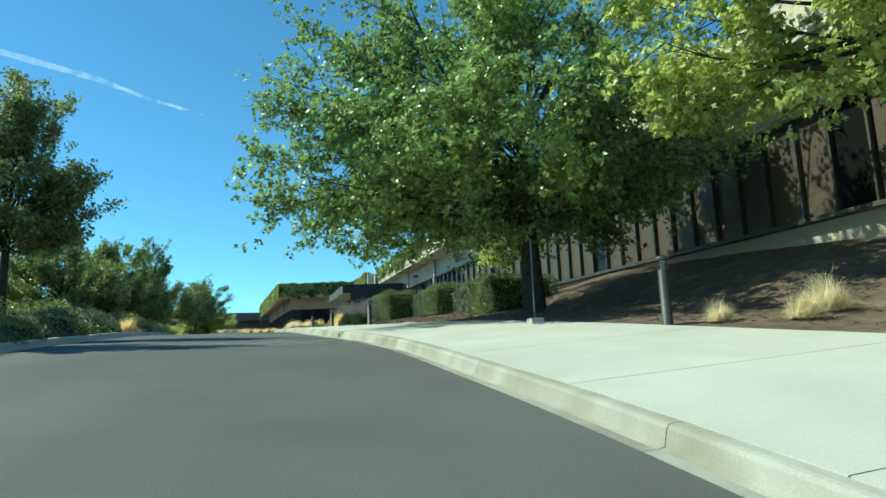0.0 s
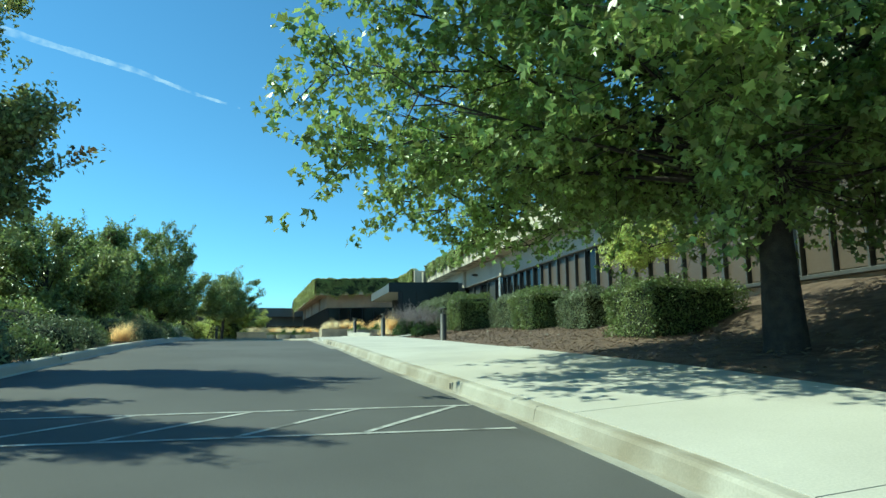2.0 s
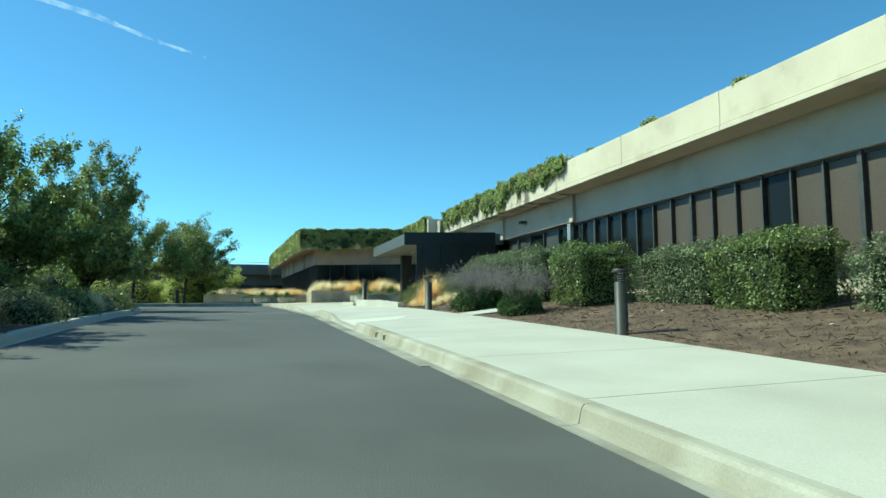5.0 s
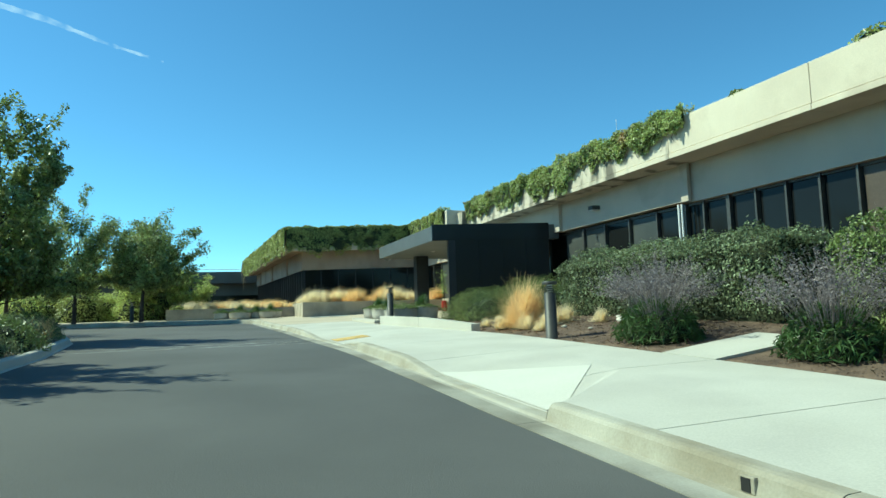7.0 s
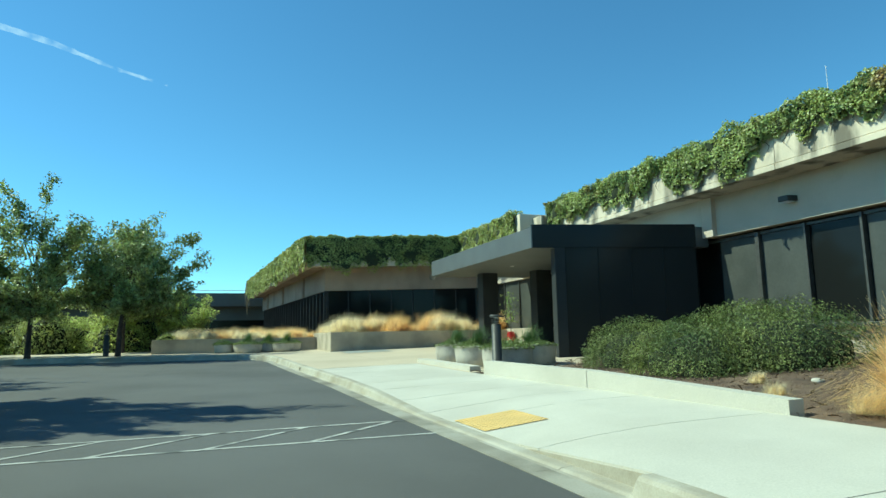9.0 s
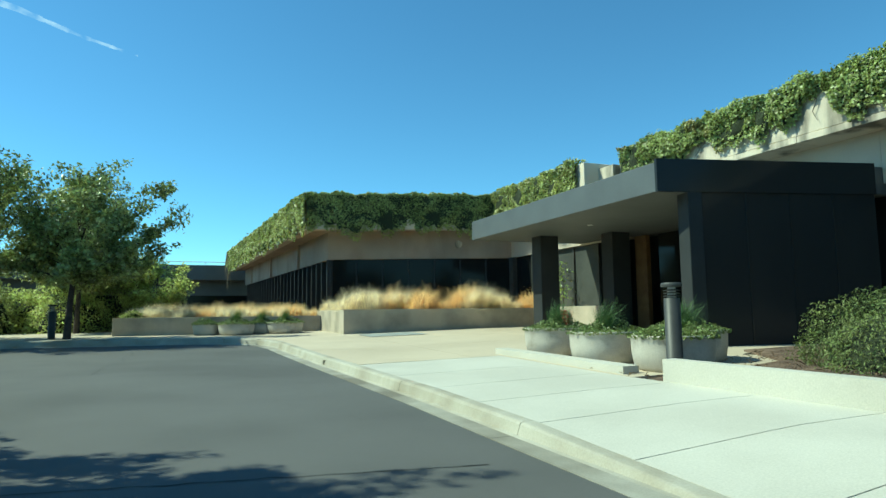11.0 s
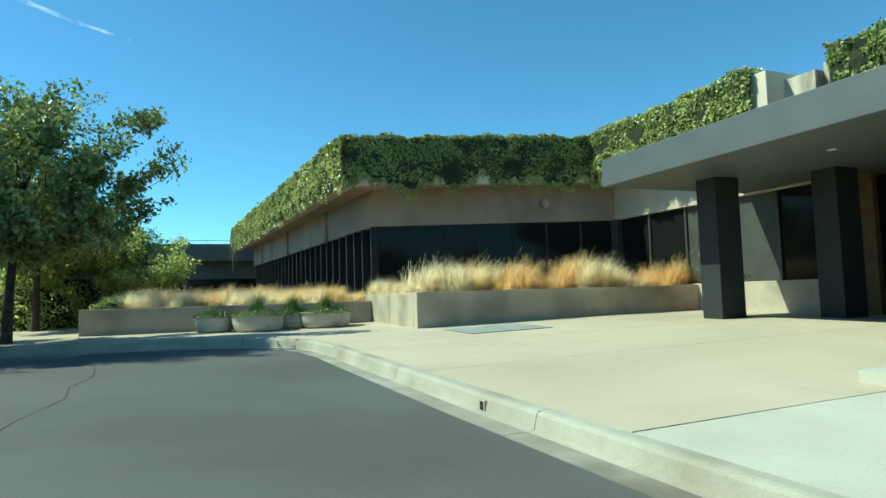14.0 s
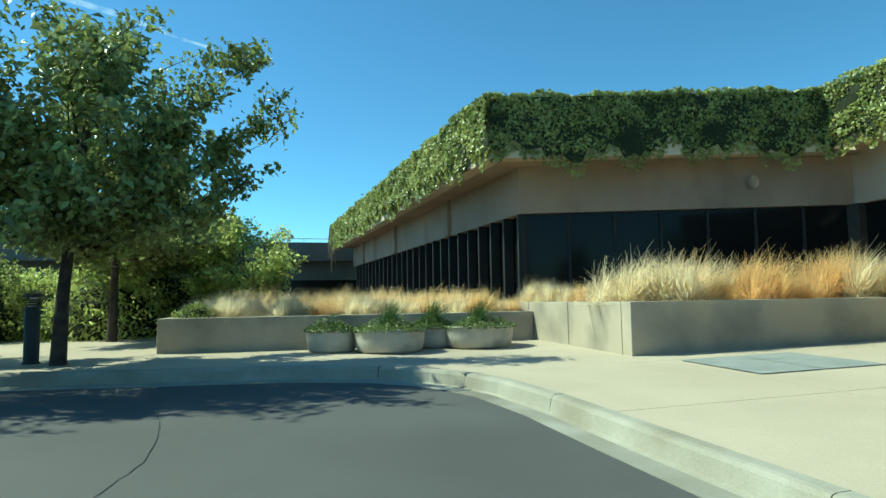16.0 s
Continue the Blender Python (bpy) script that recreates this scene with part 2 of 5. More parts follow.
def lathe(profile, segments=24, bm=None, centre=(0, 0, 0)):
    bm = bm or bmesh.new()
    rings = []
    for r, z in profile:
        rings.append([bm.verts.new((centre[0] + r * math.cos(2 * math.pi * k / segments), centre[1] + r * math.sin(2 * math.pi * k / segments), centre[2] + z)) for k in range(segments)])
    for a, b in zip(rings, rings[1:]):
        for k in range(segments):
            bm.faces.new((a[k], a[(k + 1) % segments], b[(k + 1) % segments], b[k]))
    bm.faces.new(rings[0][::-1])
    bm.faces.new(rings[-1])
    return bm


def tube(bm, points, radii, segments=8):
    rings = []
    for i, p in enumerate(points):
        p = Vector(p)
        d = (Vector(points[min(i + 1, len(points) - 1)]) - Vector(points[max(i - 1, 0)])).normalized()
        side = d.cross(Vector((0.3, 0.9, 0.1))).normalized()
        up = d.cross(side)
        rings.append([bm.verts.new(p + radii[i] * (side * math.cos(2 * math.pi * k / segments) + up * math.sin(2 * math.pi * k / segments))) for k in range(segments)])
    for a, b in zip(rings, rings[1:]):
        for k in range(segments):
            bm.faces.new((a[k], a[(k + 1) % segments], b[(k + 1) % segments], b[k]))
    bm.faces.new(rings[-1])
    return bm


def raw_mesh(name, verts, faces, mat):
    me = bpy.data.meshes.new(name)
    me.from_pydata(verts, [], faces)
    me.materials.append(mat)
    return me


def leaf_mesh(name, centres, normals, size, mat, rng, spread=0.7, slim=0.5):
    """Many folded leaves, four triangles each, at the centres and turned about the normals."""
    n = len(centres)
    nor = normals + rng.normal(0, spread, (n, 3))
    nor /= np.linalg.norm(nor, axis=1)[:, None] + 1e-9
    way = rng.normal(0, 1, (n, 3)) - np.array([0, 0, 0.5])
    way -= nor * (way * nor).sum(1)[:, None]
    way /= np.linalg.norm(way, axis=1)[:, None] + 1e-9
    side = np.cross(nor, way)
    s = (size * rng.uniform(0.6, 1.3, n))[:, None]
    w = s * slim
    verts = np.stack([centres - way * s * 0.5, centres + side * w * 0.5 - way * s * 0.05 + nor * s * 0.10,
                      centres + way * s * 0.5 - nor * s * 0.1, centres - side * w * 0.5 - way * s * 0.05 + nor * s * 0.10], 1).reshape(-1, 3)
    base = np.arange(n)[:, None] * 4
    faces = np.concatenate([base + np.array([[0, 1, 2]]), base + np.array([[0, 2, 3]])], 0)
    me = bpy.data.meshes.new(name)
    me.vertices.add(len(verts))
    me.vertices.foreach_set("co", verts.ravel())
    me.loops.add(len(faces) * 3)
    me.loops.foreach_set("vertex_index", faces.ravel())
    me.polygons.add(len(faces))
    me.polygons.foreach_set("loop_start", np.arange(0, len(faces) * 3, 3))
    me.update(calc_edges=True)
    me.validate()
    me.materials.append(mat)
    return me


def lobed_leaf_mesh(name, centres, normals, size, mat, rng, spread=0.7):
    """Many three-lobed leaves, four triangles each."""
    n = len(centres)
    nor = normals + rng.normal(0, spread, (n, 3))
    nor /= np.linalg.norm(nor, axis=1)[:, None] + 1e-9
    way = rng.normal(0, 1, (n, 3)) - np.array([0, 0, 0.7])
    way -= nor * (way * nor).sum(1)[:, None]
    way /= np.linalg.norm(way, axis=1)[:, None] + 1e-9
    side = np.cross(nor, way)
    s = (size * rng.uniform(0.6, 1.25, n))[:, None]
    shape = ((0, -0.5, 0), (0.52, 0.05, -0.10), (0.17, 0.08, 0.03), (0, 0.58, -0.08), (-0.17, 0.08, 0.03), (-0.52, 0.05, -0.10))
    verts = np.stack([centres + side * s * a + way * s * e + nor * s * u for a, e, u in shape], 1).reshape(-1, 3)
    base = np.arange(n)[:, None] * 6
    faces = np.concatenate([base + np.array([[0, k, k + 1]]) for k in (1, 2, 3, 4)], 0)
    me = bpy.data.meshes.new(name)
    me.vertices.add(len(verts))
    me.vertices.foreach_set("co", verts.ravel())
    me.loops.add(len(faces) * 3)
    me.loops.foreach_set("vertex_index", faces.ravel())
    me.polygons.add(len(faces))
    me.polygons.foreach_set("loop_start", np.arange(0, len(faces) * 3, 3))
    me.update(calc_edges=True)
    me.materials.append(mat)
    return me


def blade_mesh(name, roots, tips, bows, width, mat, steps=3):
    """Grass blades: narrow strips that bow from root to tip."""
    n = len(roots)
    rows = []
    flat = np.cross(tips - roots, np.array([0, 0, 1.0]))
    flat /= np.linalg.norm(flat, axis=1)[:, None] + 1e-9
    for k in range(steps + 1):
        f = k / steps
        mid = roots + (tips - roots) * f + bows * math.sin(f * math.pi) + np.array([0, 0, 1.0]) * 0.12 * math.sin(f * math.pi) * np.linalg.norm(tips - roots, axis=1)[:, None]
        w = width * (1 - f * 0.85) * 0.5
        rows.append(mid - flat * w)
        rows.append(mid + flat * w)
    verts = np.stack(rows, 1).reshape(-1, 3)
    m = 2 * (steps + 1)
    base = np.arange(n)[:, None] * m
    quads = np.concatenate([base + np.array([[2 * k, 2 * k + 1, 2 * k + 3, 2 * k + 2]]) for k in range(steps)], 0)
    me = bpy.data.meshes.new(name)
    me.vertices.add(len(verts))
    me.vertices.foreach_set("co", verts.ravel())
    me.loops.add(len(quads) * 4)
    me.loops.foreach_set("vertex_index", quads.ravel())
    me.polygons.add(len(quads))
    me.polygons.foreach_set("loop_start", np.arange(0, len(quads) * 4, 4))
    me.update(calc_edges=True)
    me.materials.append(mat)
    return me


# ---- levels and edges of the site ----
ROAD_Y = (-60, -8, -0.3, 3.1, 6.5, 9.8, 13.2, 22.8, 27, 31, 36, 42, 46, 50, 56, 60, 80)
ROAD_Z = (-7, -1.1, 0.14, 0.66, 1.06, 1.37, 1.62, 2.19, 2.38, 2.54, 2.70, 2.76, 2.83, 2.91, 3.0, 3.06, 3.2)
FINE_Y = np.arange(-60, 80.01, 0.5)
FINE_Z = np.convolve(np.pad(np.interp(FINE_Y, ROAD_Y, ROAD_Z), 3, mode="edge"), np.ones(7) / 7, "valid")


def road_z(y):
    return float(np.interp(y, FINE_Y, FINE_Z))


def kerb_x(y):
    return float(np.interp(y, (-30, 0, 6, 10, 14, 17, 22, 27, 30, 36, 42, 45.5, 48.7, 50.3, 54, 57), (2.6, 2.3, 2.15, 2.15, 1.88, 1.68, 1.49, 1.36, 1.28, 1.28, 1.22, 1.17, 1.02, 0.94, 0.84, 0.8)))


def walk_x(y):
    return float(np.interp(y, (-30, 0, 4, 7.4, 10, 14, 20, 25, 31, 36, 41, 45, 48), (8, 7.5, 6.6, 5.5, 4.85, 4.9, 4.8, 4.5, 4.2, 4.15, 4.0, 3.75, 3.7)))


RAMPS = ((29.48, 0.12), (36.5, 2.0))


def kerb_h(y):
    """Kerb height: cut off short where each ramp begins, and rising gently again beyond it."""
    return float(np.interp(y, (29.46, 29.5, 32.2, 33.6, 36.48, 36.52, 40.9, 43.4, 45.5, 50, 62), (0.15, 0.02, 0.02, 0.14, 0.15, 0.02, 0.02, 0.12, 0.14, 0.15, 0.185)))


def walk_z(x, y):
    lean = float(np.interp(y, (6, 10, 22), (0.065, 0.08, 0.02)))
    full = road_z(y) + 0.15 + lean * (x - kerb_x(y))
    inside = max(0.0, x - kerb_x(y) - 0.16) / 1.5
    dip = max(0.0, 1 - inside)
    drop = 0.15 - kerb_h(y)
    for start, soft in RAMPS:
        if start - 0.5 < y < start + 2.4:
            # the near side of a ramp is a crease running slantwise from the kerb's end
            drop = 0.13 * max(0.0, min(1.0, (y - start - 1.25 * inside) / soft)) if y > start else 0.0
    return full - drop * dip


def plaza_z(x, y):
    return road_z(y) + 0.15 + 0.02 * max(0.0, min(x, 9) - 0.95) + 0.003 * max(0, y - 50)


def garden_z(x, y):
    edge = walk_x(y)
    rise = 0.12 * float(np.interp(y, (36, 46), (1, 0.35)))
    steep = 0.30 * float(np.interp(y, (18, 28), (1, 0)))
    return walk_z(edge, y) - 0.03 + rise * max(0.0, min(x - edge, 4.2)) + steep * max(0.0, min(x - 8.0, 3.5))


def left_x(y):
    return float(np.interp(y, (-30, 10, 22, 38, 44, 46.5, 48, 48.8), (-4.0, -4.1, -4.0, -4.1, -4.7, -5.3, -6.1, -8)))


def far_y(x):
    """The road's far kerb, which bends off to the side street."""
    return float(np.interp(x, (-60, -6, -3.2, -1.9, -1.1, -0.35, 0.2, 0.5, 0.7, 0.8), (61.6, 59.1, 58.75, 58.6, 58.45, 58.1, 57.6, 57.1, 56.5, 55.6)))


def grid_mesh(name, xs, ys, z, mat):
    verts = [(x, y, z(x, y)) for y in ys for x in xs]
    w = len(xs)
    faces = [(j * w + i, j * w + i + 1, (j + 1) * w + i + 1, (j + 1) * w + i) for j in range(len(ys) - 1) for i in range(w - 1)]
    return raw_mesh(name, verts, faces, mat)


def strip_slab(name, inner, outer, ys, z, mat, cols=4, thick=0.25):
    """A raised slab between two edges, with a face along its rim."""
    verts, faces = [], []
    w = cols + 1
    for y in ys:
        a, b = inner(y), outer(y)
        for c in range(w):
            x = a + (b - a) * c / cols
            verts.append((x, y, z(x, y)))
    n = len(ys)
    for j in range(n - 1):
        for i in range(cols):
            faces.append((j * w + i, j * w + i + 1, (j + 1) * w + i + 1, (j + 1) * w + i))
    rim = [j * w for j in range(n)][::-1] + list(range(w))[1:] + [j * w + cols for j in range(1, n)] + [(n - 1) * w + c for c in range(cols - 1, 0, -1)]
    low = len(verts)
    for k in rim:
        x, y, zz = verts[k]
        verts.append((x, y, zz - thick))
    for k in range(len(rim)):
        a, b = rim[k], rim[(k + 1) % len(rim)]
        faces.append((b, a, low + k, low + (k + 1) % len(rim)))
    return raw_mesh(name, verts, faces, mat)


def sweep(name, path, profile, mat):
    """A strip with a section of (sideways, up) carried along a path of (x, y, z, height factor)."""
    verts, faces = [], []
    m = len(profile)
    for i, (x, y, z, h) in enumerate(path):
        a, b = path[max(i - 1, 0)], path[min(i + 1, len(path) - 1)]
        d = Vector((b[0] - a[0], b[1] - a[1])).normalized()
        side = Vector((d.y, -d.x))
        for s, u in profile:
            verts.append((x + side.x * s, y + side.y * s, z + (u * h / 0.15 if u > 0.01 else u)))
    for i in range(len(path) - 1):
        for k in range(m - 1):
            faces.append((i * m + k, i * m + k + 1, (i + 1) * m + k + 1, (i + 1) * m + k))
    faces.append(tuple(range(m))[::-1])
    faces.append(tuple((len(path) - 1) * m + k for k in range(m)))
    return raw_mesh(name, verts, faces, mat)


# ---- ground, road, pavements ----
def ground_z(x, y):
    if abs(x) < 60 and -60 < y < 110:
        return road_z(min(y, 80)) - 0.25
    return road_z(max(-60, min(y, 80))) - 0.25 - 0.0 * x


gx = sorted(set([-2500, -900, -300, -120] + list(range(-60, 61, 10)) + [120, 300, 900, 2500]))
gy = sorted(set([-2500, -900, -300, -120] + list(range(-60, 111, 5)) + [160, 300, 900, 2500]))
tagged(part("ground", grid_mesh("ground", gx, gy, ground_z, SOIL), SOIL), "dry brown ground around the site", "ground", kind="structure")
ys = [-40 + 0.5 * k for k in range(0, 205)]
tagged(part("road", grid_mesh("road", [-60, -30, -12, -6, -3, -1, 1, 3.2], ys, lambda x, y: road_z(y), ASPHALT), ASPHALT, smooth=True), "grey asphalt drive rising gently to a plaza", "road", kind="structure")

pavement = tagged(empty("pavement"), "pale concrete pavement with scored joints", "pavement", kind="structure")
PLAZA_Y = 48.55
joints = [35.55 - 2.4 * k for k in range(24, -1, -1)] + [38.0, 40.0, 40.96, 42.1, 43.3, 44.45, 45.6, 46.9, PLAZA_Y]
for a, b in zip(joints, joints[1:]):
    cuts = 60 if any(a < start + 2.6 and b > start - 0.3 for start, soft in RAMPS) else 8 if 27 < a < 46 else 3
    yy = [a + 0.006 + (b - a - 0.012) * k / cuts for k in range(cuts + 1)]
    part("slab", strip_slab("slab", lambda y: kerb_x(y) + 0.16, walk_x, yy, walk_z, CONCRETE, 30 if cuts == 60 else 8), CONCRETE, pavement)
# the pale flare of the nearer ramp, three corners on the slanting slab
flare = [(1.47, 29.56), (1.45, 32.4), (2.85, 31.2)]
verts, faces, steps = [], [], 14
for i in range(steps + 1):
    for j in range(steps + 1 - i):
        u, v = i / steps, j / steps
        x = flare[0][0] * (1 - u - v) + flare[1][0] * u + flare[2][0] * v
        y = flare[0][1] * (1 - u - v) + flare[1][1] * u + flare[2][1] * v
        verts.append((x, y, walk_z(x, y) + 0.006))
index = {}
for i in range(steps + 1):
    for j in range(steps + 1 - i):
        index[i, j] = len(index)
for i in range(steps):
    for j in range(steps - i):
        faces.append((index[i, j], index[i, j + 1], index[i + 1, j]))
        if i + j < steps - 1:
            faces.append((index[i + 1, j], index[i, j + 1], index[i + 1, j + 1]))
part("ramp_flare", raw_mesh("ramp_flare", verts, faces, PALE_CONCRETE), PALE_CONCRETE, pavement, "paler smooth concrete ramp flare")
part("joint_bed", strip_slab("joint_bed", lambda y: kerb_x(y) + 0.15, lambda y: walk_x(y) - 0.01, [-22 + 0.25 * k for k in range(0, 283)], lambda x, y: walk_z(x, y) - 0.02, KERB, 8, 0.2), KERB, pavement)

plaza = tagged(empty("plaza"), "buff concrete entrance plaza with scored joints", "plaza", kind="structure")


def plaza_piece(x0, x1, y0, y1):
    def z(x, y):
        return plaza_z(x, y)
    yb = [y0 + 0.005 + (y1 - y0 - 0.01) * k / 6 for k in range(7)]
    edge = (lambda y: kerb_x(y) + 0.165 if y < 55.4 else float(np.interp(y, (55.4, 55.6, 56.4, 57.15), (kerb_x(55.4) + 0.165, 0.97, 0.84, 0.6)))) if x0 < 2 else (lambda y: x0 + 0.005)
    part("slab", strip_slab("slab", edge, lambda y: x1 - 0.005, yb, z, PLAZA, 4, 0.08), PLAZA, plaza)


for y0, y1 in ((PLAZA_Y, 51.85), (51.85, 54.5), (54.5, 57.1)):
    for a, b in ((1.15, 3.2), (3.2, 7.5), (7.5, 13.5)):
        plaza_piece(a, b, y0, y1)
part("lobby_apron", strip_slab("lobby_apron", lambda y: 3.72, lambda y: 13.5, [45.02, 46, 47, 48, PLAZA_Y - 0.006], plaza_z, PLAZA, 6, 0.1), PLAZA, plaza)
xs = [-40 + k for k in range(0, 36)] + [-4 + 0.25 * k for k in range(0, 19)]
verts, faces = [], []
for x in xs:
    y0 = far_y(x) + 0.16
    for c in range(5):
        y = y0 + (66 - y0) * c / 4
        verts.append((x, y, plaza_z(x, y)))
for i in range(len(xs) - 1):
    for c in range(4):
        faces.append((i * 5 + c, (i + 1) * 5 + c, (i + 1) * 5 + c + 1, i * 5 + c + 1))
part("far_slab", raw_mesh("far_slab", verts, faces, PLAZA), PLAZA, plaza)
part("back_slab", grid_mesh("back_slab", [0.5, 1.0, 3, 5, 8, 13.5], [57.1, 59, 62, 66], plaza_z, PLAZA), PLAZA, plaza)
part("joint_bed", strip_slab("joint_bed", lambda y: kerb_x(y) + 0.15, lambda y: 13.5, [PLAZA_Y + 0.43 * k for k in range(21)], lambda x, y: plaza_z(x, y) - 0.014, KERB, 6, 0.1), KERB, plaza)

# right kerb with its gutter, cast in lengths
KERB_PROFILE = ((-0.40, -0.02), (-0.40, 0.007), (-0.02, 0.008), (0.0, 0.016), (0.025, 0.12), (0.045, 0.145), (0.075, 0.152), (0.165, 0.153), (0.165, -0.1))
NARROW_PROFILE = ((-0.06, -0.02), (-0.06, 0.006)) + KERB_PROFILE[3:]
kerb = tagged(empty("kerb"), "weathered concrete kerb and gutter with tan stains", "kerb", kind="structure")
line = [(kerb_x(y), y, road_z(y), kerb_h(y)) for y in np.arange(-24, 29.3, 0.3)] + [(kerb_x(y), y, road_z(y), kerb_h(y)) for y in (29.3, 29.45, 29.47, 29.51, 29.8)] + [(kerb_x(y), y, road_z(y), kerb_h(y)) for y in np.arange(30.1, 36.3, 0.3)] + [(kerb_x(y), y, road_z(y), kerb_h(y)) for y in (36.35, 36.47, 36.49, 36.53, 36.8)] + [(kerb_x(y), y, road_z(y), kerb_h(y)) for y in np.arange(37.1, 55.5, 0.3)]
line += [(x, far_y(x), road_z(far_y(x)), kerb_h(far_y(x))) for x in (0.8, 0.77, 0.74, 0.7, 0.6, 0.5, 0.35, 0.2, -0.05, -0.35, -0.9, -1.4, -2.3, -3.2)] + [(x, far_y(x), road_z(far_y(x)), kerb_h(far_y(x))) for x in range(-5, -40, -2)]
for k in range(0, len(line) - 1, 10):
    piece = [list(p) for p in line[k:k + 11]]
    if len(piece) > 1:
        p, q = Vector(piece[0][:3]), Vector(piece[1][:3])
        piece[0][:3] = p + (q - p).normalized() * 0.008
        part("kerb_length", sweep("kerb_length", piece, NARROW_PROFILE, KERB), KERB, kerb)
        wide = 0.26 if piece[0][1] > 24 else 0.15
        part("gutter_length", sweep("gutter_length", piece, ((-wide, -0.03), (-wide, 0.007), (-0.061, 0.009), (-0.061, -0.03)), GUTTER), GUTTER, kerb)

# left planting island with its kerb
island = tagged(empty("planting_island"), "planted island with a pale concrete kerb", "planting bed", kind="structure")
iy = list(np.arange(-30, 46, 1.0)) + list(np.arange(46, 48.81, 0.2))
part("bed", strip_slab("bed", lambda y: -30.0, lambda y: left_x(y) - 0.16, iy, lambda x, y: road_z(y) + 0.12 + 0.05 * min(4, max(0, left_x(y) - x)), MULCH, 14), MULCH, island)
lot_y = [4 + 2.0 * k for k in range(23)]
tagged(part("parking_lot", strip_slab("parking_lot", lambda y: -23.0, lambda y: -13.7, lot_y, lambda x, y: road_z(y) + 0.36, ASPHALT, 4, 0.3), ASPHALT), "grey asphalt parking area beyond the island planting", "parking lot", kind="structure")
lline = [(left_x(y), y, road_z(y), 0.15) for y in iy][::-1]
lline = [(-30, 48.85, road_z(48.8), 0.15), (-12, 48.85, road_z(48.8), 0.15)] + lline
for k in range(0, len(lline) - 1, 4):
    piece = lline[k:k + 5]
    if len(piece) > 1:
        part("kerb_length", sweep("kerb_length", piece, NARROW_PROFILE, CONCRETE), CONCRETE, island)

# mulch bed between pavement and building
bed = part("mulch_bed", strip_slab("mulch_bed", walk_x, lambda y: 12.2, [-24 + 0.5 * k for k in range(0, 139)], lambda x, y: garden_z(x, y) + 0.03 * noise.noise((x * 1.3, y * 1.3, 0)), MULCH, 24), MULCH, smooth=True)
part("bed_end", strip_slab("bed_end", lambda y: 6.4 + 0.6 * (y - 45), lambda y: 12.2, [45.0, 45.5, 46.0, 46.4, 46.7], lambda x, y: plaza_z(x, y) + 0.03 + (garden_z(x, 45) - plaza_z(x, 45) - 0.03) * (46.7 - y) / 1.7, MULCH, 10), MULCH, bed, smooth=True)
tagged(bed, "brown bark mulch bank between pavement and building", "planting bed", kind="structure")

# ---- office building, long wing ----
WX, WTOP, HEAD = 11.7, 8.45, 6.27
wing = tagged(empty("office_wing"), "low office wing of cream concrete over a dark window band", "building")
part("upper_wall", block(11.7, 12.2, -6, 39.4, HEAD, 7.5), WALL, wing)
part("upper_wall", block(11.64, 12.2, 39.4, 46.75, HEAD + 0.055, 7.5), WALL, wing)
part("upper_wall", block(11.5, 12.2, 46.75, 54.0, 6.5, 7.5), WALL, wing)
part("pilaster", block(11.5, 11.66, 46.35, 46.75, HEAD + 0.045, 7.5, 0.01), WALL, wing)
part("pilaster", block(11.54, 11.66, 39.25, 39.55, HEAD + 0.02, 7.5, 0.01), WALL, wing)
part("upper_wall", block(10.78, 11.3, 54.0, 61.2, 6.04, 7.42), WALL, wing)
part("lower_wall", block(12.0, 12.2, -6, 47, 2.0, 4.0), WALL, wing)
part("roof", block(11.2, 30, -6, 75, 7.5, 7.7), FASCIA, wing)
y = -6.0
while y < 54.0:
    b = min(y + 4.5, 54.0)
    skin = FASCIA_WORN_SHADED if y > 36 else FASCIA
    part("fascia_panel", block(10.75, 11.25, y + 0.006, b - 0.006, 7.55, WTOP, 0.012), skin, wing)
    part("fascia_lip", block(10.73, 11.7, y + 0.006, b - 0.006, 7.40, 7.54, 0.01), skin, wing)
    y = b
part("fascia_panel", block(9.95, 11.25, 54.7, 60.9, 7.30, WTOP, 0.012), FASCIA, wing)
part("fascia_return", block(10.5, 11.25, 54.0, 54.7, 7.40, 8.28, 0.012), FASCIA_WORN_SHADED, wing)
part("soffit", block(11.0, 11.8, 46.75, 54.6, 7.42, 7.49), WALL, wing)
for k in range(5):
    a = 54.0 + k * 1.4
    win = part("window", block(10.86, 10.98, a - 0.03, a + 0.03, 4.02, 6.036, 0.006), MULLION, wing)
    part("pane", block(10.92, 10.94, a + 0.03, a + 1.37, 4.02, 6.036), BLIND_GREY if k in (1, 2) else GLASS, win)
part("base_wall", block(10.7, 11.0, 54.05, 61.1, 3.0, 4.02, 0.012), PLANTER, wing)
part("corner_post", block(10.72, 11.2, 60.85, 61.35, 3.0, 6.04), MULLION, wing)
# dark sheet behind the windows, its colour standing in for the unlit interior
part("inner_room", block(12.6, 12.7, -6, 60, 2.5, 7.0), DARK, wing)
edges = [round(38.98 - 0.914 * k, 3) for k in range(48, -1, -1)] + [39.7, 41.0, 42.4, 43.8, 45.2, 46.6]
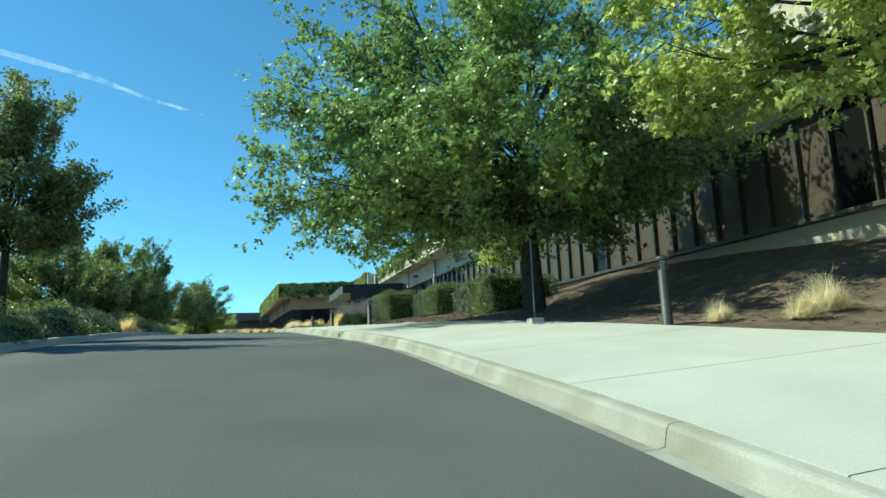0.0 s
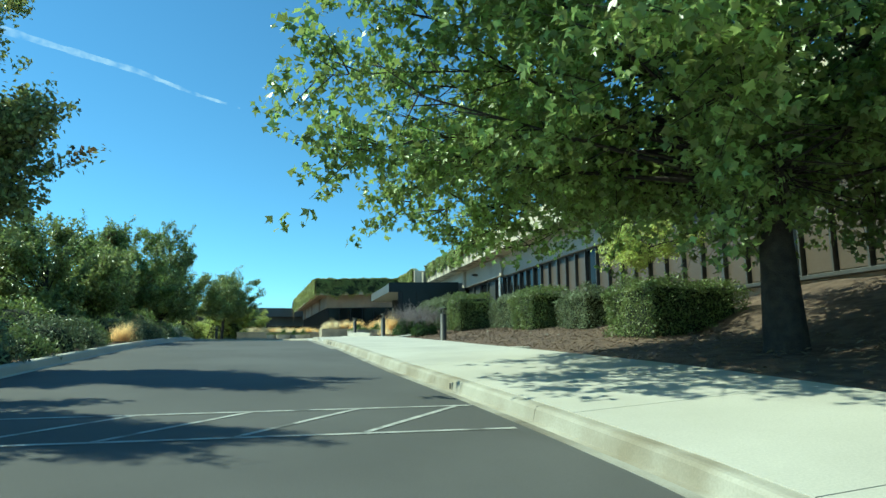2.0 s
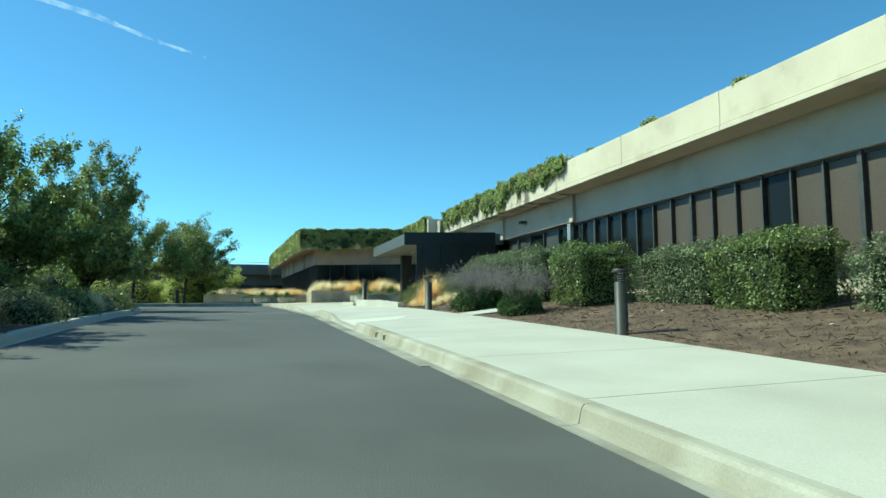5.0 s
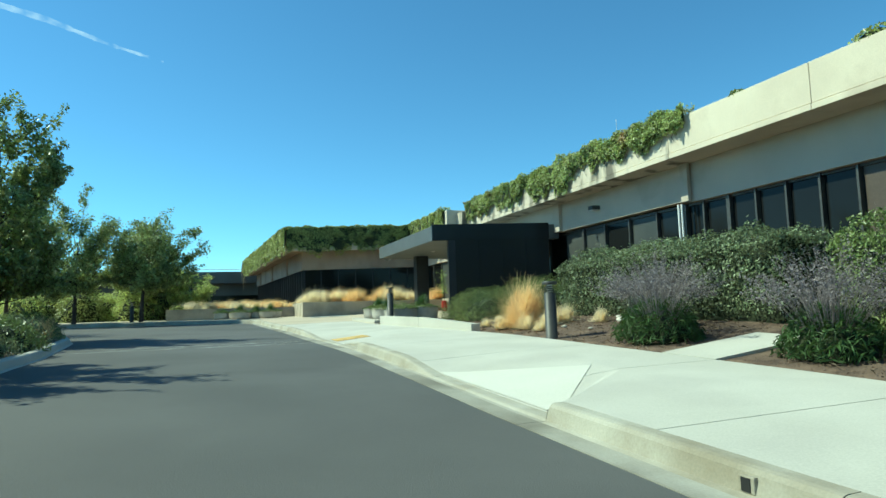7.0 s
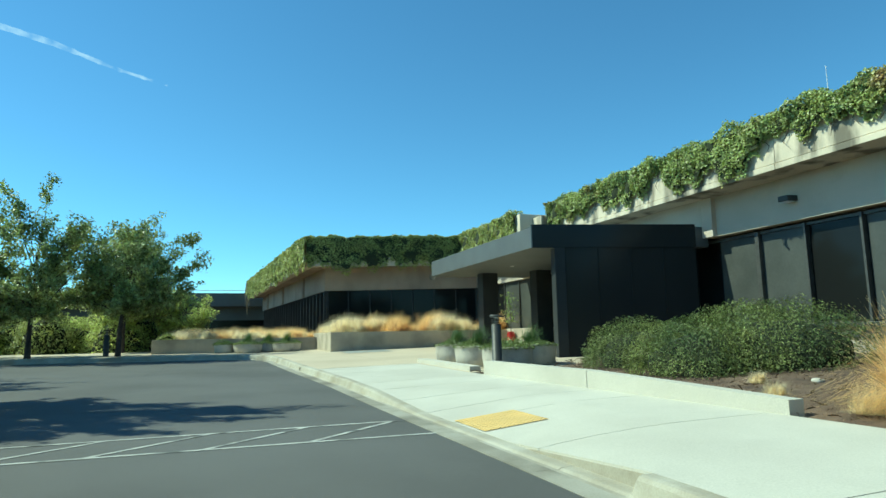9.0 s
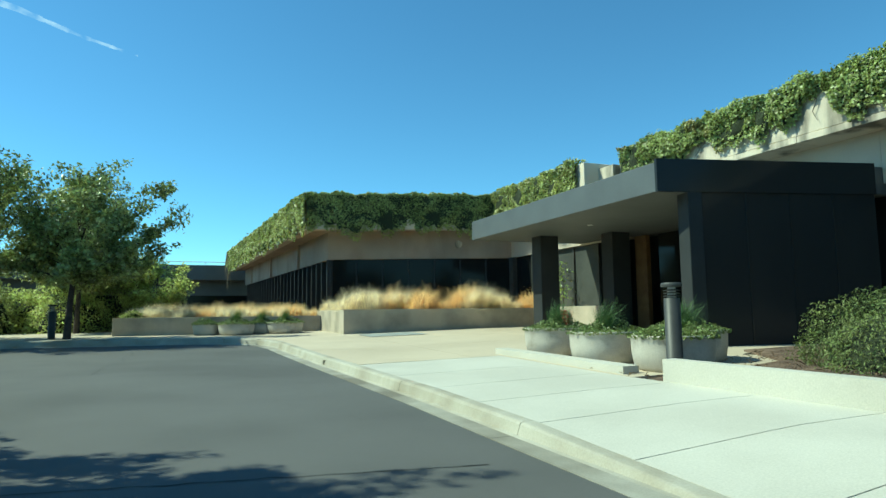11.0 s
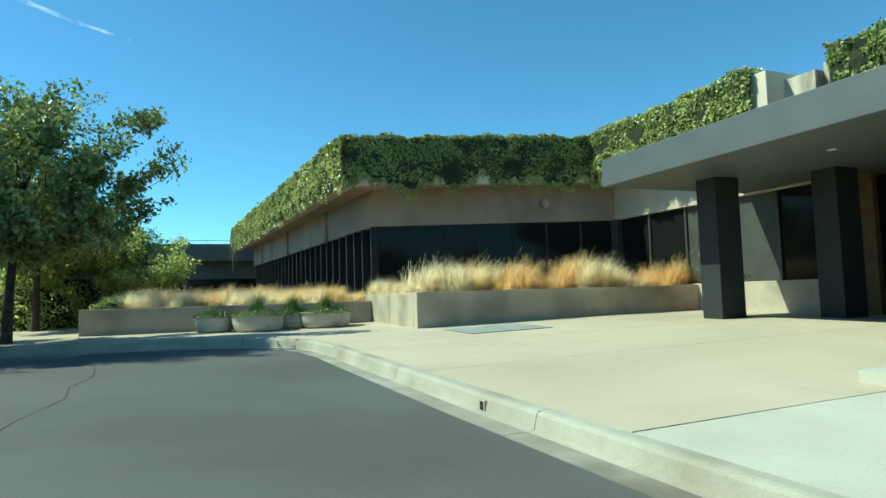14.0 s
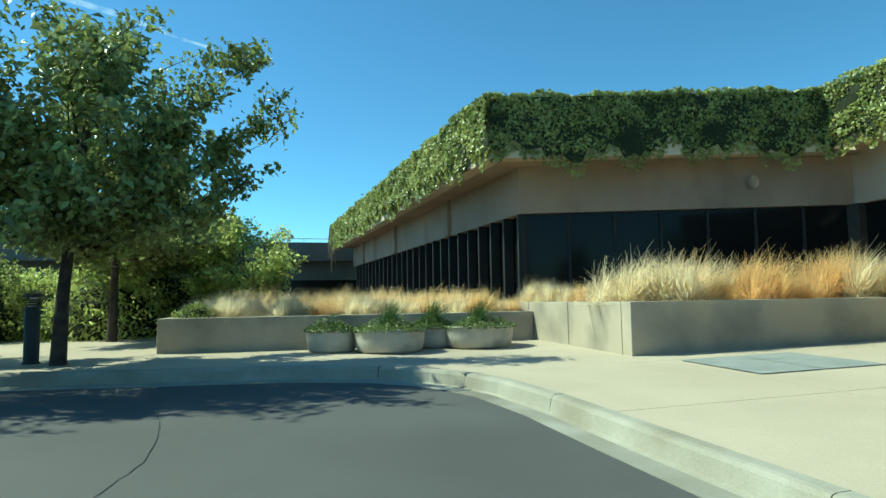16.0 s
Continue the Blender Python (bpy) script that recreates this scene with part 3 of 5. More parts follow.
for k, (a, e) in enumerate(zip(edges, edges[1:])):
    skin = BLIND_GREY if a > 40.9 and k != 51 else BLIND if a < 34.4 and k % 11 != 4 else GLASS
    wide = 0.06 if (k - 41) % 6 == 0 else 0.028
    win = part("window", block(11.80, 11.96, a - wide, a + wide, 3.9, HEAD - 0.004, 0.006), MULLION, wing)
    part("pane", block(11.92, 11.945, a + 0.062, e - 0.062, 3.95, HEAD - 0.004), skin, win)
part("sill", block(11.75, 12.1, -6, 47, 3.8, 3.9, 0.01), MULLION, wing)
part("head_rail", block(11.86, 11.95, -6, 47, HEAD - 0.07, HEAD - 0.003), MULLION, wing)
for yy in (39.62, 39.76):
    bm = bmesh.new()
    tube(bm, [(11.62, yy, 3.2), (11.62, yy, 6.26)], [0.035, 0.035], 10)
    part("downpipe", bm, WHITE, wing, "pale vertical pipe")

# ---- far wing ----
far_wing = tagged(empty("far_wing"), "low cream concrete wing with an overhanging vine-covered parapet", "building")
BZ0, BZ1 = 7.1, 8.35


def span(p, q, t0, t1, z0, z1, bevel=0.0):
    """A wall from p to q, from t0 to t1 metres behind its line (to the left of the way)."""
    d = (Vector(q) - Vector(p)).normalized()
    s = Vector((-d.y, d.x))
    p, q = Vector(p), Vector(q)
    return prism([tuple(p + s * t0), tuple(q + s * t0), tuple(q + s * t1), tuple(p + s * t1)], z0, z1, bevel)


def along(p, q, a, b):
    d = (Vector(q) - Vector(p)).normalized()
    return tuple(Vector(p) + d * a), tuple(Vector(p) + d * b)


BH = 6.03
FA, FB = (3.85, 63.55), (10.75, 61.0)
SA, SB = (2.65, 86.0), (3.85, 63.55)
PA, PB, PC = (1.65, 87.5), (2.85, 62.7), (9.95, 60.65)
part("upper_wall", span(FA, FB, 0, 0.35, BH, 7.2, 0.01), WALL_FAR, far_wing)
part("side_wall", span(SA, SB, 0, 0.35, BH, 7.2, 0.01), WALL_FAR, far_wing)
part("parapet", span(PB, PC, 0, 0.35, BZ0, BZ1, 0.015), FASCIA, far_wing)
part("side_parapet", span(PA, PB, 0, 0.35, BZ0, BZ1, 0.015), FASCIA, far_wing)
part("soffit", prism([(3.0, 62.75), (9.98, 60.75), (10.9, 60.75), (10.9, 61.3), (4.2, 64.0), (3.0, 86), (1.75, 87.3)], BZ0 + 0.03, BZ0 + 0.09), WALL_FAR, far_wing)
part("roof", prism([(3.25, 62.98), (10.2, 61.05), (30, 61.05), (30, 87), (2.0, 87)], 7.25, 7.4), FASCIA, far_wing)
for k in range(7):
    p, q = along(FA, FB, 0.06 + k * 1.04, 0.06 + k * 1.04 + 1.04)
    m, _ = along(FA, FB, 0.12 + k * 1.04, 1)
    win = part("window", span(p, m, 0.08, 0.2, 3.6, BH - 0.004, 0.006), DARK, far_wing)
    part("pane", span(m, q, 0.13, 0.15, 3.6, BH - 0.004), GLASS, win)
for k in range(26):
    p, q = along(SB, SA, 0.05 + k * 0.85, 0.05 + k * 0.85 + 0.85)
    m, _ = along(SB, SA, 0.13 + k * 0.85, 1)
    win = part("window", span(m, p, -0.02, 0.26, 3.6, BH - 0.004, 0.006), DARK, far_wing)
    part("pane", span(q, m, 0.23, 0.25, 3.6, BH - 0.004), GLASS, win)
part("base_wall", span(FA, FB, 0.1, 0.3, 3.0, 3.62), PLANTER, far_wing)
part("side_base_wall", span(SA, SB, 0.1, 0.3, 3.0, 3.62), PLANTER, far_wing)
for k in range(3):
    p, q = along(SB, SA, 5 + k * 7, 5.35 + k * 7)
    part("pilaster", span(q, p, -0.12, 0.02, BH, 7.13, 0.01), WALL_FAR, far_wing)
bm = bmesh.new()
bmesh.ops.create_cone(bm, segments=20, radius1=0.16, radius2=0.14, depth=0.06, cap_ends=True)
bmesh.ops.rotate(bm, verts=bm.verts, matrix=Matrix.Rotation(math.pi / 2, 3, "X"))
bmesh.ops.translate(bm, verts=bm.verts, vec=(8.75, 61.70, 6.6))
part("wall_vent", bm, FASCIA_WORN_SHADED, far_wing, "round weathered wall fitting")

# ---- distant block ----
back = tagged(empty("distant_block"), "distant flat-roofed grey concrete block with a roof rail", "building")
part("parapet", block(-30, 4, 88, 88.6, 6.5, 7.6, 0.02), GREY_BLOCK, back)
part("wall", block(-30, 4, 89.2, 89.6, 5.4, 6.6), GREY_BLOCK, back)
part("window_band", block(-30, 4, 89.4, 89.5, 2.5, 5.4), GLASS, back)
part("roof", block(-30, 4, 88.5, 102, 6.6, 6.7), GREY_BLOCK, back)
bm = bmesh.new()
tube(bm, [(-30, 88.3, 7.85), (4, 88.3, 7.85)], [0.025, 0.025], 6)
for k in range(12):
    tube(bm, [(-30 + 3 * k, 88.3, 7.6), (-30 + 3 * k, 88.3, 7.85)], [0.02, 0.02], 6)
part("rail", bm, WHITE, back)

# ---- entrance canopy ----
canopy = tagged(empty("entrance_canopy"), "dark grey flat entrance canopy on square posts over a glass lobby", "canopy")
CZ0, CZ1 = 6.08, 6.65
part("roof_slab", prism([(6.78, 47.9), (11.32, 46.75), (11.7, 46.75), (11.7, 56.2), (6.78, 56.2)], CZ0, CZ1, 0.012), SLATE, canopy)
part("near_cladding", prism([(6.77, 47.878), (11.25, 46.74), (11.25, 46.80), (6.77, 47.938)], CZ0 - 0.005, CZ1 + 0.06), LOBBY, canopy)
for x, y in ((8.25, 54.6), (9.75, 53.2)):
    part("post", block(x, x + 0.62, y, y + 0.5, 3.1, CZ0 + 0.01, 0.012), DARK, canopy)
part("lobby_post", prism([(7.36, 47.74), (7.64, 47.669), (7.74, 48.06), (7.46, 48.13)], 3.1, CZ0 + 0.01, 0.012), DARK, canopy)
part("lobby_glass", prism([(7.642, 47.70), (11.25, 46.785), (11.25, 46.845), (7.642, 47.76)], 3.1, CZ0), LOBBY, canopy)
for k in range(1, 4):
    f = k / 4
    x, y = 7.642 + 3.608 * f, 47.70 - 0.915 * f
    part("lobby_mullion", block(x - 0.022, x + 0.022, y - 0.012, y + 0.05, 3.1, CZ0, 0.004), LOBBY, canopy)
part("lobby_panel", block(11.2, 11.35, 53.5, 54.0, 3.2, CZ0), WOOD, canopy)
part("lobby_back", block(11.4, 11.5, 47.0, 53.2, 3.0, CZ0 + 0.2), GLASS, canopy)
for k in range(4):
    part("door_frame", block(11.33, 11.42, 48.4 + 1.2 * k, 48.48 + 1.2 * k, 3.2, CZ0, 0.006), MULLION, canopy)
part("downlight", lathe([(0.07, CZ0 - 0.012), (0.07, CZ0 + 0.004)], 16, None, (8.3, 52.2, 0)), WHITE, canopy)

# ---- planter walls ----
PZ = 3.99
planter = tagged(empty("planter_wall"), "long low concrete planter wall at the plaza", "planter")
part("front", block(3.1, 10.72, 57.7, 57.95, 3.0, PZ, 0.012), PLANTER, planter)
for k in range(3):
    part("side_panel", block(3.1, 3.35, 57.96 + k * 1.7, 59.64 + k * 1.7, 3.0, PZ, 0.012), PLANTER, planter)
part("fill", block(3.3, 10.7, 57.9, 63.3, 3.0, PZ - 0.08), MULCH, planter)
planter2 = tagged(empty("planter_wall"), "long low concrete planter wall behind potted plants", "planter")
part("front", block(-3.5, 3.09, 61.1, 61.35, 3.0, 3.82, 0.012), PLANTER, planter2)
part("side_panel", block(-3.5, -3.25, 61.36, 66, 3.0, 3.82, 0.012), PLANTER, planter2)
part("fill", block(-3.26, 3.08, 61.34, 86, 3.0, 3.72), MULCH, planter2)

# ---- plants ----


def unit(rng, n):
    v = rng.normal(0, 1, (n, 3))
    return v / np.linalg.norm(v, axis=1)[:, None]


def tree(place, height, trunk_h, half, seed, leaf, size, limbs, sprays, per, label, lean=(0, 0), trunk_r=0.16, rise=0.5, under=0.35, stems=1, reach=1.0, lobed=False, puff=0.13, boughs=()):
    """Tapered trunk, curved limbs, and leafy sprays along the limbs; rise 1 gives upright shoots, 0 level ones."""
    rng = np.random.default_rng(seed)
    root = tagged(empty("tree", place), label, "tree", group="trees")
    tall = (height - trunk_h) / (1 + under)
    centre = np.array([lean[0], lean[1], trunk_h + tall * under])
    half = np.array([half[0], half[1], tall])
    bm = bmesh.new()
    leaders = []
    for s in range(stems):
        a = s * 6.283 / stems + rng.uniform(0, 1)
        off = np.array([math.cos(a), math.sin(a), 0]) * (0.16 if stems > 1 else 0)
        top = centre + off * 4 + np.array([0, 0, tall * 0.35])
        pts = [off + np.array([0, 0, -0.3]), off + np.array([0, 0, 0.1]), off * 1.6 + np.array([lean[0] * 0.12, lean[1] * 0.12, trunk_h * 0.6]),
               off * 2.4 + np.array([lean[0] * 0.4, lean[1] * 0.4, trunk_h * 1.15]), top]
        tube(bm, [tuple(p) for p in pts], [trunk_r * 1.5, trunk_r * 1.12, trunk_r * 0.9, trunk_r * 0.72, trunk_r * 0.2], 10)
        leaders.append((pts[3], top))
    centres, normals = [], []
    for k in range(limbs + len(boughs)):
        d = unit(rng, 1)[0]
        d[2] = d[2] if d[2] > 0 else d[2] * under
        wobble = 1 + 0.28 * noise.noise(Vector(d.tolist()) * 1.6 + Vector((seed, 0, 0)))
        end = centre + d * half * wobble * rng.uniform(0.72, 0.98) * (reach if k % 5 == 0 else 1)
        if k >= limbs:
            end = np.array(boughs[k - limbs], float)
        low, top = leaders[k % stems]
        start = low + (top - low) * max(0.0, min(0.9, rng.uniform(-0.1, 0.25) + 0.6 * max(0, d[2])))
        mid = start * 0.5 + end * 0.5 + np.array([0, 0, (0.14 if rise < 0.3 else -0.12) * np.linalg.norm(end - start)]) + rng.normal(0, 0.13 if lobed else 0.06, 3) * half
        mid[2] = max(mid[2], 0.5 * (start[2] + end[2]) - 0.15 * (1 + rise))
        path = [start * (1 - f) ** 2 + mid * 2 * f * (1 - f) + end * f * f for f in (0, 0.25, 0.5, 0.75, 1.0)]
        r0 = trunk_r * (rng.uniform(0.12, 0.24) if lobed and k % 6 else rng.uniform(0.2, 0.34))
        tube(bm, [tuple(p) for p in path], [r0, r0 * 0.75, r0 * 0.5, r0 * 0.3, r0 * 0.1], 6)
        for m in range(sprays):
            f = rng.uniform(0.24 if lobed else 0.3, 1.0) ** 0.75
            base = start * (1 - f) ** 2 + mid * 2 * f * (1 - f) + end * f * f
            out = (base - centre) / half
            out /= np.linalg.norm(out) + 1e-6
            way = out * 0.75 + unit(rng, 1)[0] * 0.75
            way[2] = way[2] * (1 - rise) * 0.6 + rise * rng.uniform(0.7, 1.5) - 0.1
            way /= np.linalg.norm(way)
            span = rng.uniform(0.35, 1.0) * (0.55 + 0.09 * half[0]) * (1.35 if m % 9 == 0 else 1)
            tip = base + way * span
            if m % 3 == 0 or lobed:
                tube(bm, [tuple(base), tuple(tip)], [0.012, 0.003], 4)
            n = int(per * rng.uniform(0.5, 1.4))
            if lobed:
                tuftiness = noise.noise(Vector((tip * 0.75).tolist()) + Vector((seed, 0, 0)))
                n = int(n * (1.0 if k >= limbs else max(0.0, min(1.5, 0.85 + 2.6 * tuftiness))))
                if n < 8:
                    continue
            g = rng.uniform(0.1, 1.05, n)[:, None]
            p = base + (tip - base) * g + np.clip(rng.normal(0, 1, (n, 3)), -2, 2) * puff * (1.15 - 0.6 * g)
            if lobed:
                # leaves gather in whorls at the twigs' ends
                hubs = 14
                which = rng.integers(0, hubs, n)
                hub = base + (tip - base) * rng.uniform(0.15, 1.05, hubs)[:, None] + np.clip(rng.normal(0, 1, (hubs, 3)), -1.8, 1.8) * puff * 1.15
                p = hub[which] + unit(rng, n) * rng.uniform(0.35, 1.0, n)[:, None] * np.array([0.17, 0.17, 0.12])
            centres.append(p)
            normals.append(np.tile(out * 0.55 + np.array([0, 0, 0.5]), (n, 1)) if lobed else np.tile(out * 0.45 + np.array([0, 0, 0.55]), (n, 1)))
    centres, normals = np.concatenate(centres), np.concatenate(normals)
    part("trunk", bm, BARK, root, "", True)
    part("crown", lobed_leaf_mesh("crown", centres, normals, size, leaf, rng) if lobed else leaf_mesh("crown", centres, normals, size, leaf, rng, 0.75, 0.62), leaf, root)
    return root


def hedge(x0, x1, y0, y1, z0, z1, seed, label, leaf=LEAF_HEDGE, size=0.055, density=1150):
    """A clipped block of small leaves round a core coloured as inner shade, uneven on its faces."""
    rng = np.random.default_rng(seed)
    cx, cy = (x0 + x1) / 2, (y0 + y1) / 2
    root = tagged(empty("hedge", (cx, cy, z0)), label, "hedge", group="clipped hedges")
    hx, hy, hz = (x1 - x0) / 2, (y1 - y0) / 2, z1 - z0
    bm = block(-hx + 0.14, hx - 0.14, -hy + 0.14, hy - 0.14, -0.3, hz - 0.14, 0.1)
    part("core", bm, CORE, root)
    pts, nor = [], []
    for ax, sgn in ((0, -1), (0, 1), (1, -1), (1, 1), (2, 1)):
        dims = (2 * hx, 2 * hy, hz)
        area = [dims[i] for i in range(3) if i != ax]
        n = int(area[0] * area[1] * density)
        p = np.zeros((n, 3))
        p[:, 0], p[:, 1], p[:, 2] = rng.uniform(-hx, hx, n), rng.uniform(-hy, hy, n), rng.uniform(0.02, hz, n)
        p[:, ax] = (sgn * (hx, hy)[ax] if ax < 2 else hz)
        v = np.zeros((n, 3))
        v[:, ax] = sgn
        bulge = np.array([noise.noise((float(q[0] + cx) * 1.6, float(q[1] + cy) * 1.6, float(q[2]) * 1.6 + seed)) for q in p])
        p += v * (bulge * 0.2)[:, None] + rng.normal(0, 0.045, (n, 3))
        r = np.array([hx, hy, hz])
        # round the upper corners
        e = np.maximum(0, np.abs(p[:, :2]) / r[:2] - 0.82).max(1)
        top = np.maximum(0, p[:, 2] / hz - 0.8)
        p[:, 2] -= e * top * 7 * hz * 0.5
        lumpy = np.array([noise.noise((float(q[0] + cx) * 0.9, float(q[1] + cy) * 0.9, seed)) for q in p])
        p[:, 2] += lumpy * 0.12 * p[:, 2] / hz
        pts.append(p)
        nor.append(v)
    part("foliage", leaf_mesh("foliage", np.concatenate(pts), np.concatenate(nor), size, leaf, rng, 0.8, 0.55), leaf, root)
    return root


def mound(place, rx, ry, h, seed, label, leaf, size=0.09, count=2600, name="shrub", group="shrubs", slim=0.4, spiky=0.0):
    rng = np.random.default_rng(seed)
    root = tagged(empty(name, place), label, "shrub", group=group)
    # solid core, coloured near-black for the shade between the leaves
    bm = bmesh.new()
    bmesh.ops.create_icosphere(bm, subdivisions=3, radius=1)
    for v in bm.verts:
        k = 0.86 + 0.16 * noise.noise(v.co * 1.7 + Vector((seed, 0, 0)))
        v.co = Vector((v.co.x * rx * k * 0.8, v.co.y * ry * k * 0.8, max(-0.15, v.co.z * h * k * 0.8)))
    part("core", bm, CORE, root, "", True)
    d = unit(rng, count)
    d[:, 2] = np.abs(d[:, 2])
    k = np.array([0.93 + 0.22 * noise.noise(Vector((float(q[0]), float(q[1]), float(q[2]))) * 1.7 + Vector((seed, 0, 0))) + 0.12 * noise.noise(Vector((float(q[0]), float(q[1]), float(q[2]))) * 5) for q in d])
    p = d * k[:, None] * np.array([rx, ry, h]) * rng.uniform(0.86, 1.06, count)[:, None]
    part("foliage", leaf_mesh("foliage", p, d + np.array([0, 0, spiky]), size, leaf, rng, 0.8, slim), leaf, root)
    return root


def tuft_mesh(seed, mat, h, r, blades, width=0.012, droop=0.5, windy=0.25, steps=4):
    """A fountain of fine blades: they rise, arch out, sag under their own weight and lean with the wind."""
    rng = np.random.default_rng(seed)
    hub = rng.integers(0, 4, blades)
    ha, hr = rng.uniform(0, 6.28, 4), rng.uniform(0.05, 0.42, 4) * r
    a, f = rng.uniform(0, 2 * math.pi, blades), np.sqrt(rng.uniform(0, 1, blades))
    root = np.stack([np.cos(ha)[hub] * hr[hub] + np.cos(a) * f * r * 0.16, np.sin(ha)[hub] * hr[hub] + np.sin(a) * f * r * 0.16, np.zeros(blades)], 1)
    tilt = np.minimum(np.abs(rng.normal(0, 0.5, blades)) + 0.04, 1.45)
    length = h * rng.uniform(0.72, 1.08, blades) * rng.uniform(0.82, 1.08, 4)[hub] * (1 - 0.14 * tilt)
    way = np.stack([np.sin(tilt) * np.cos(a), np.sin(tilt) * np.sin(a), np.cos(tilt)], 1)
    lock = np.sin(a * 3 + seed)
    curl = rng.normal(0, 1, (blades, 3)) * np.array([1.0, 1.0, 0.6])
    gust = np.stack([windy * (0.8 + 0.3 * lock), -0.25 * windy * np.ones(blades), -0.15 * windy * np.ones(blades)], 1) * length[:, None]
    rows = []
    for k in range(steps + 1):
        q = k / steps
        p = root + way * (length * q)[:, None] + gust * q * q + curl * (q ** 3 * length * 0.13)[:, None]
        p[:, 2] -= droop * length * q * q * (0.25 + 0.8 * np.sin(tilt))
        p[:, 2] = np.maximum(p[:, 2], 0.015 + 0.03 * q)
        rows.append(p)
    flat = np.stack([-np.sin(a + 0.6), np.cos(a + 0.6), np.zeros(blades)], 1)
    strip = []
    for k, p in enumerate(rows):
        w = width * (1 - 0.8 * k / steps) * 0.5
        strip += [p - flat * w, p + flat * w]
    verts = np.stack(strip, 1).reshape(-1, 3)
    base = np.arange(blades)[:, None] * (2 * steps + 2)
    quads = np.concatenate([base + np.array([[2 * k, 2 * k + 1, 2 * k + 3, 2 * k + 2]]) for k in range(steps)], 0)
    me = bpy.data.meshes.new("tuft")
    me.vertices.add(len(verts))
    me.vertices.foreach_set("co", verts.ravel())
    me.loops.add(len(quads) * 4)
    me.loops.foreach_set("vertex_index", quads.ravel())
    me.polygons.add(len(quads))
    me.polygons.foreach_set("loop_start", np.arange(0, len(quads) * 4, 4))
    me.update(calc_edges=True)
    me.materials.append(mat)
    return me


TUFTS = [tuft_mesh(11, STRAW, 1.0, 0.62, 1300, 0.0115, 0.75, 0.12, 3), tuft_mesh(12, STRAW_PALE, 0.95, 0.6, 1300, 0.0115, 0.8, 0.22, 3), tuft_mesh(13, STRAW_PALE, 0.9, 0.62, 1300, 0.0115, 0.85, -0.06, 3),
         tuft_mesh(14, STRAW_PALE, 0.85, 0.5, 1300, 0.0115, 0.95, 0.2, 3), tuft_mesh(15, STRAW, 1.1, 0.6, 1300, 0.0115, 0.75, 0.24, 3),
         tuft_mesh(16, STRAW_PALE, 0.95, 0.5, 1500, 0.009, 1.0, 0.15), tuft_mesh(17, STRAW, 1.12, 0.55, 2600, 0.0085, 0.85, 0.06)]
GREEN_TUFT = tuft_mesh(21, GREEN_BLADE, 0.62, 0.42, 480, 0.010, 0.6, 0.35)
tuft_rng = np.random.default_rng(5)


def tuft(x, y, z, which, scale=1.0, label="straw-coloured ornamental grass clump bent by wind", group="ornamental grasses", flat=1.0):
    root = tagged(empty("grass_clump", (x, y, z)), label, "ornamental grass", group=group)
    b = part("tuft", TUFTS[which] if isinstance(which, int) else which, STRAW, root)
    b.rotation_euler.z = float(tuft_rng.uniform(-0.5, 0.5))
    b.scale = (scale * 1.05, scale, scale * flat)
    return root


def sage_shrub(x, y, z, seed, scale=1.0):
    """Green feathery base with many grey-mauve flower wands."""
    rng = np.random.default_rng(seed)
    root = mound((x, y, z), 0.62 * scale, 0.62 * scale, 0.62 * scale, seed, "green sage shrub with grey-mauve flower wands in mulch", GREEN_BLADE, 0.13, 1500, "sage_shrub", "sage shrubs", 0.14, 0.4)
    n = 260
    a, f = rng.uniform(0, 2 * math.pi, n), np.sqrt(rng.uniform(0, 1, n))
    roots = np.stack([np.cos(a) * f * 0.35, np.sin(a) * f * 0.35, np.full(n, 0.3)], 1) * scale
    tips = np.stack([np.cos(a) * f * 1.05, np.sin(a) * f * 1.05, rng.uniform(0.85, 1.5, n) * (1.05 - 0.35 * f)], 1) * scale
    part("stalk", blade_mesh("stalk", roots, tips, roots * 0, 0.008, SAGE), SAGE, root)
    t = rng.uniform(0.45, 1.0, (n, 22))
    p = roots[:, None, :] + (tips - roots)[:, None, :] * t[:, :, None] + np.array([0, 0, 0.12 * scale]) * np.sin(t * math.pi)[:, :, None] + rng.normal(0, 0.014, (n, 22, 3))
    p = p.reshape(-1, 3)
    part("bloom", leaf_mesh("bloom", p, p * 0 + np.array([0, 0, 1.0]), 0.027, SAGE, rng, 1.0, 0.7), SAGE, root)
    return root


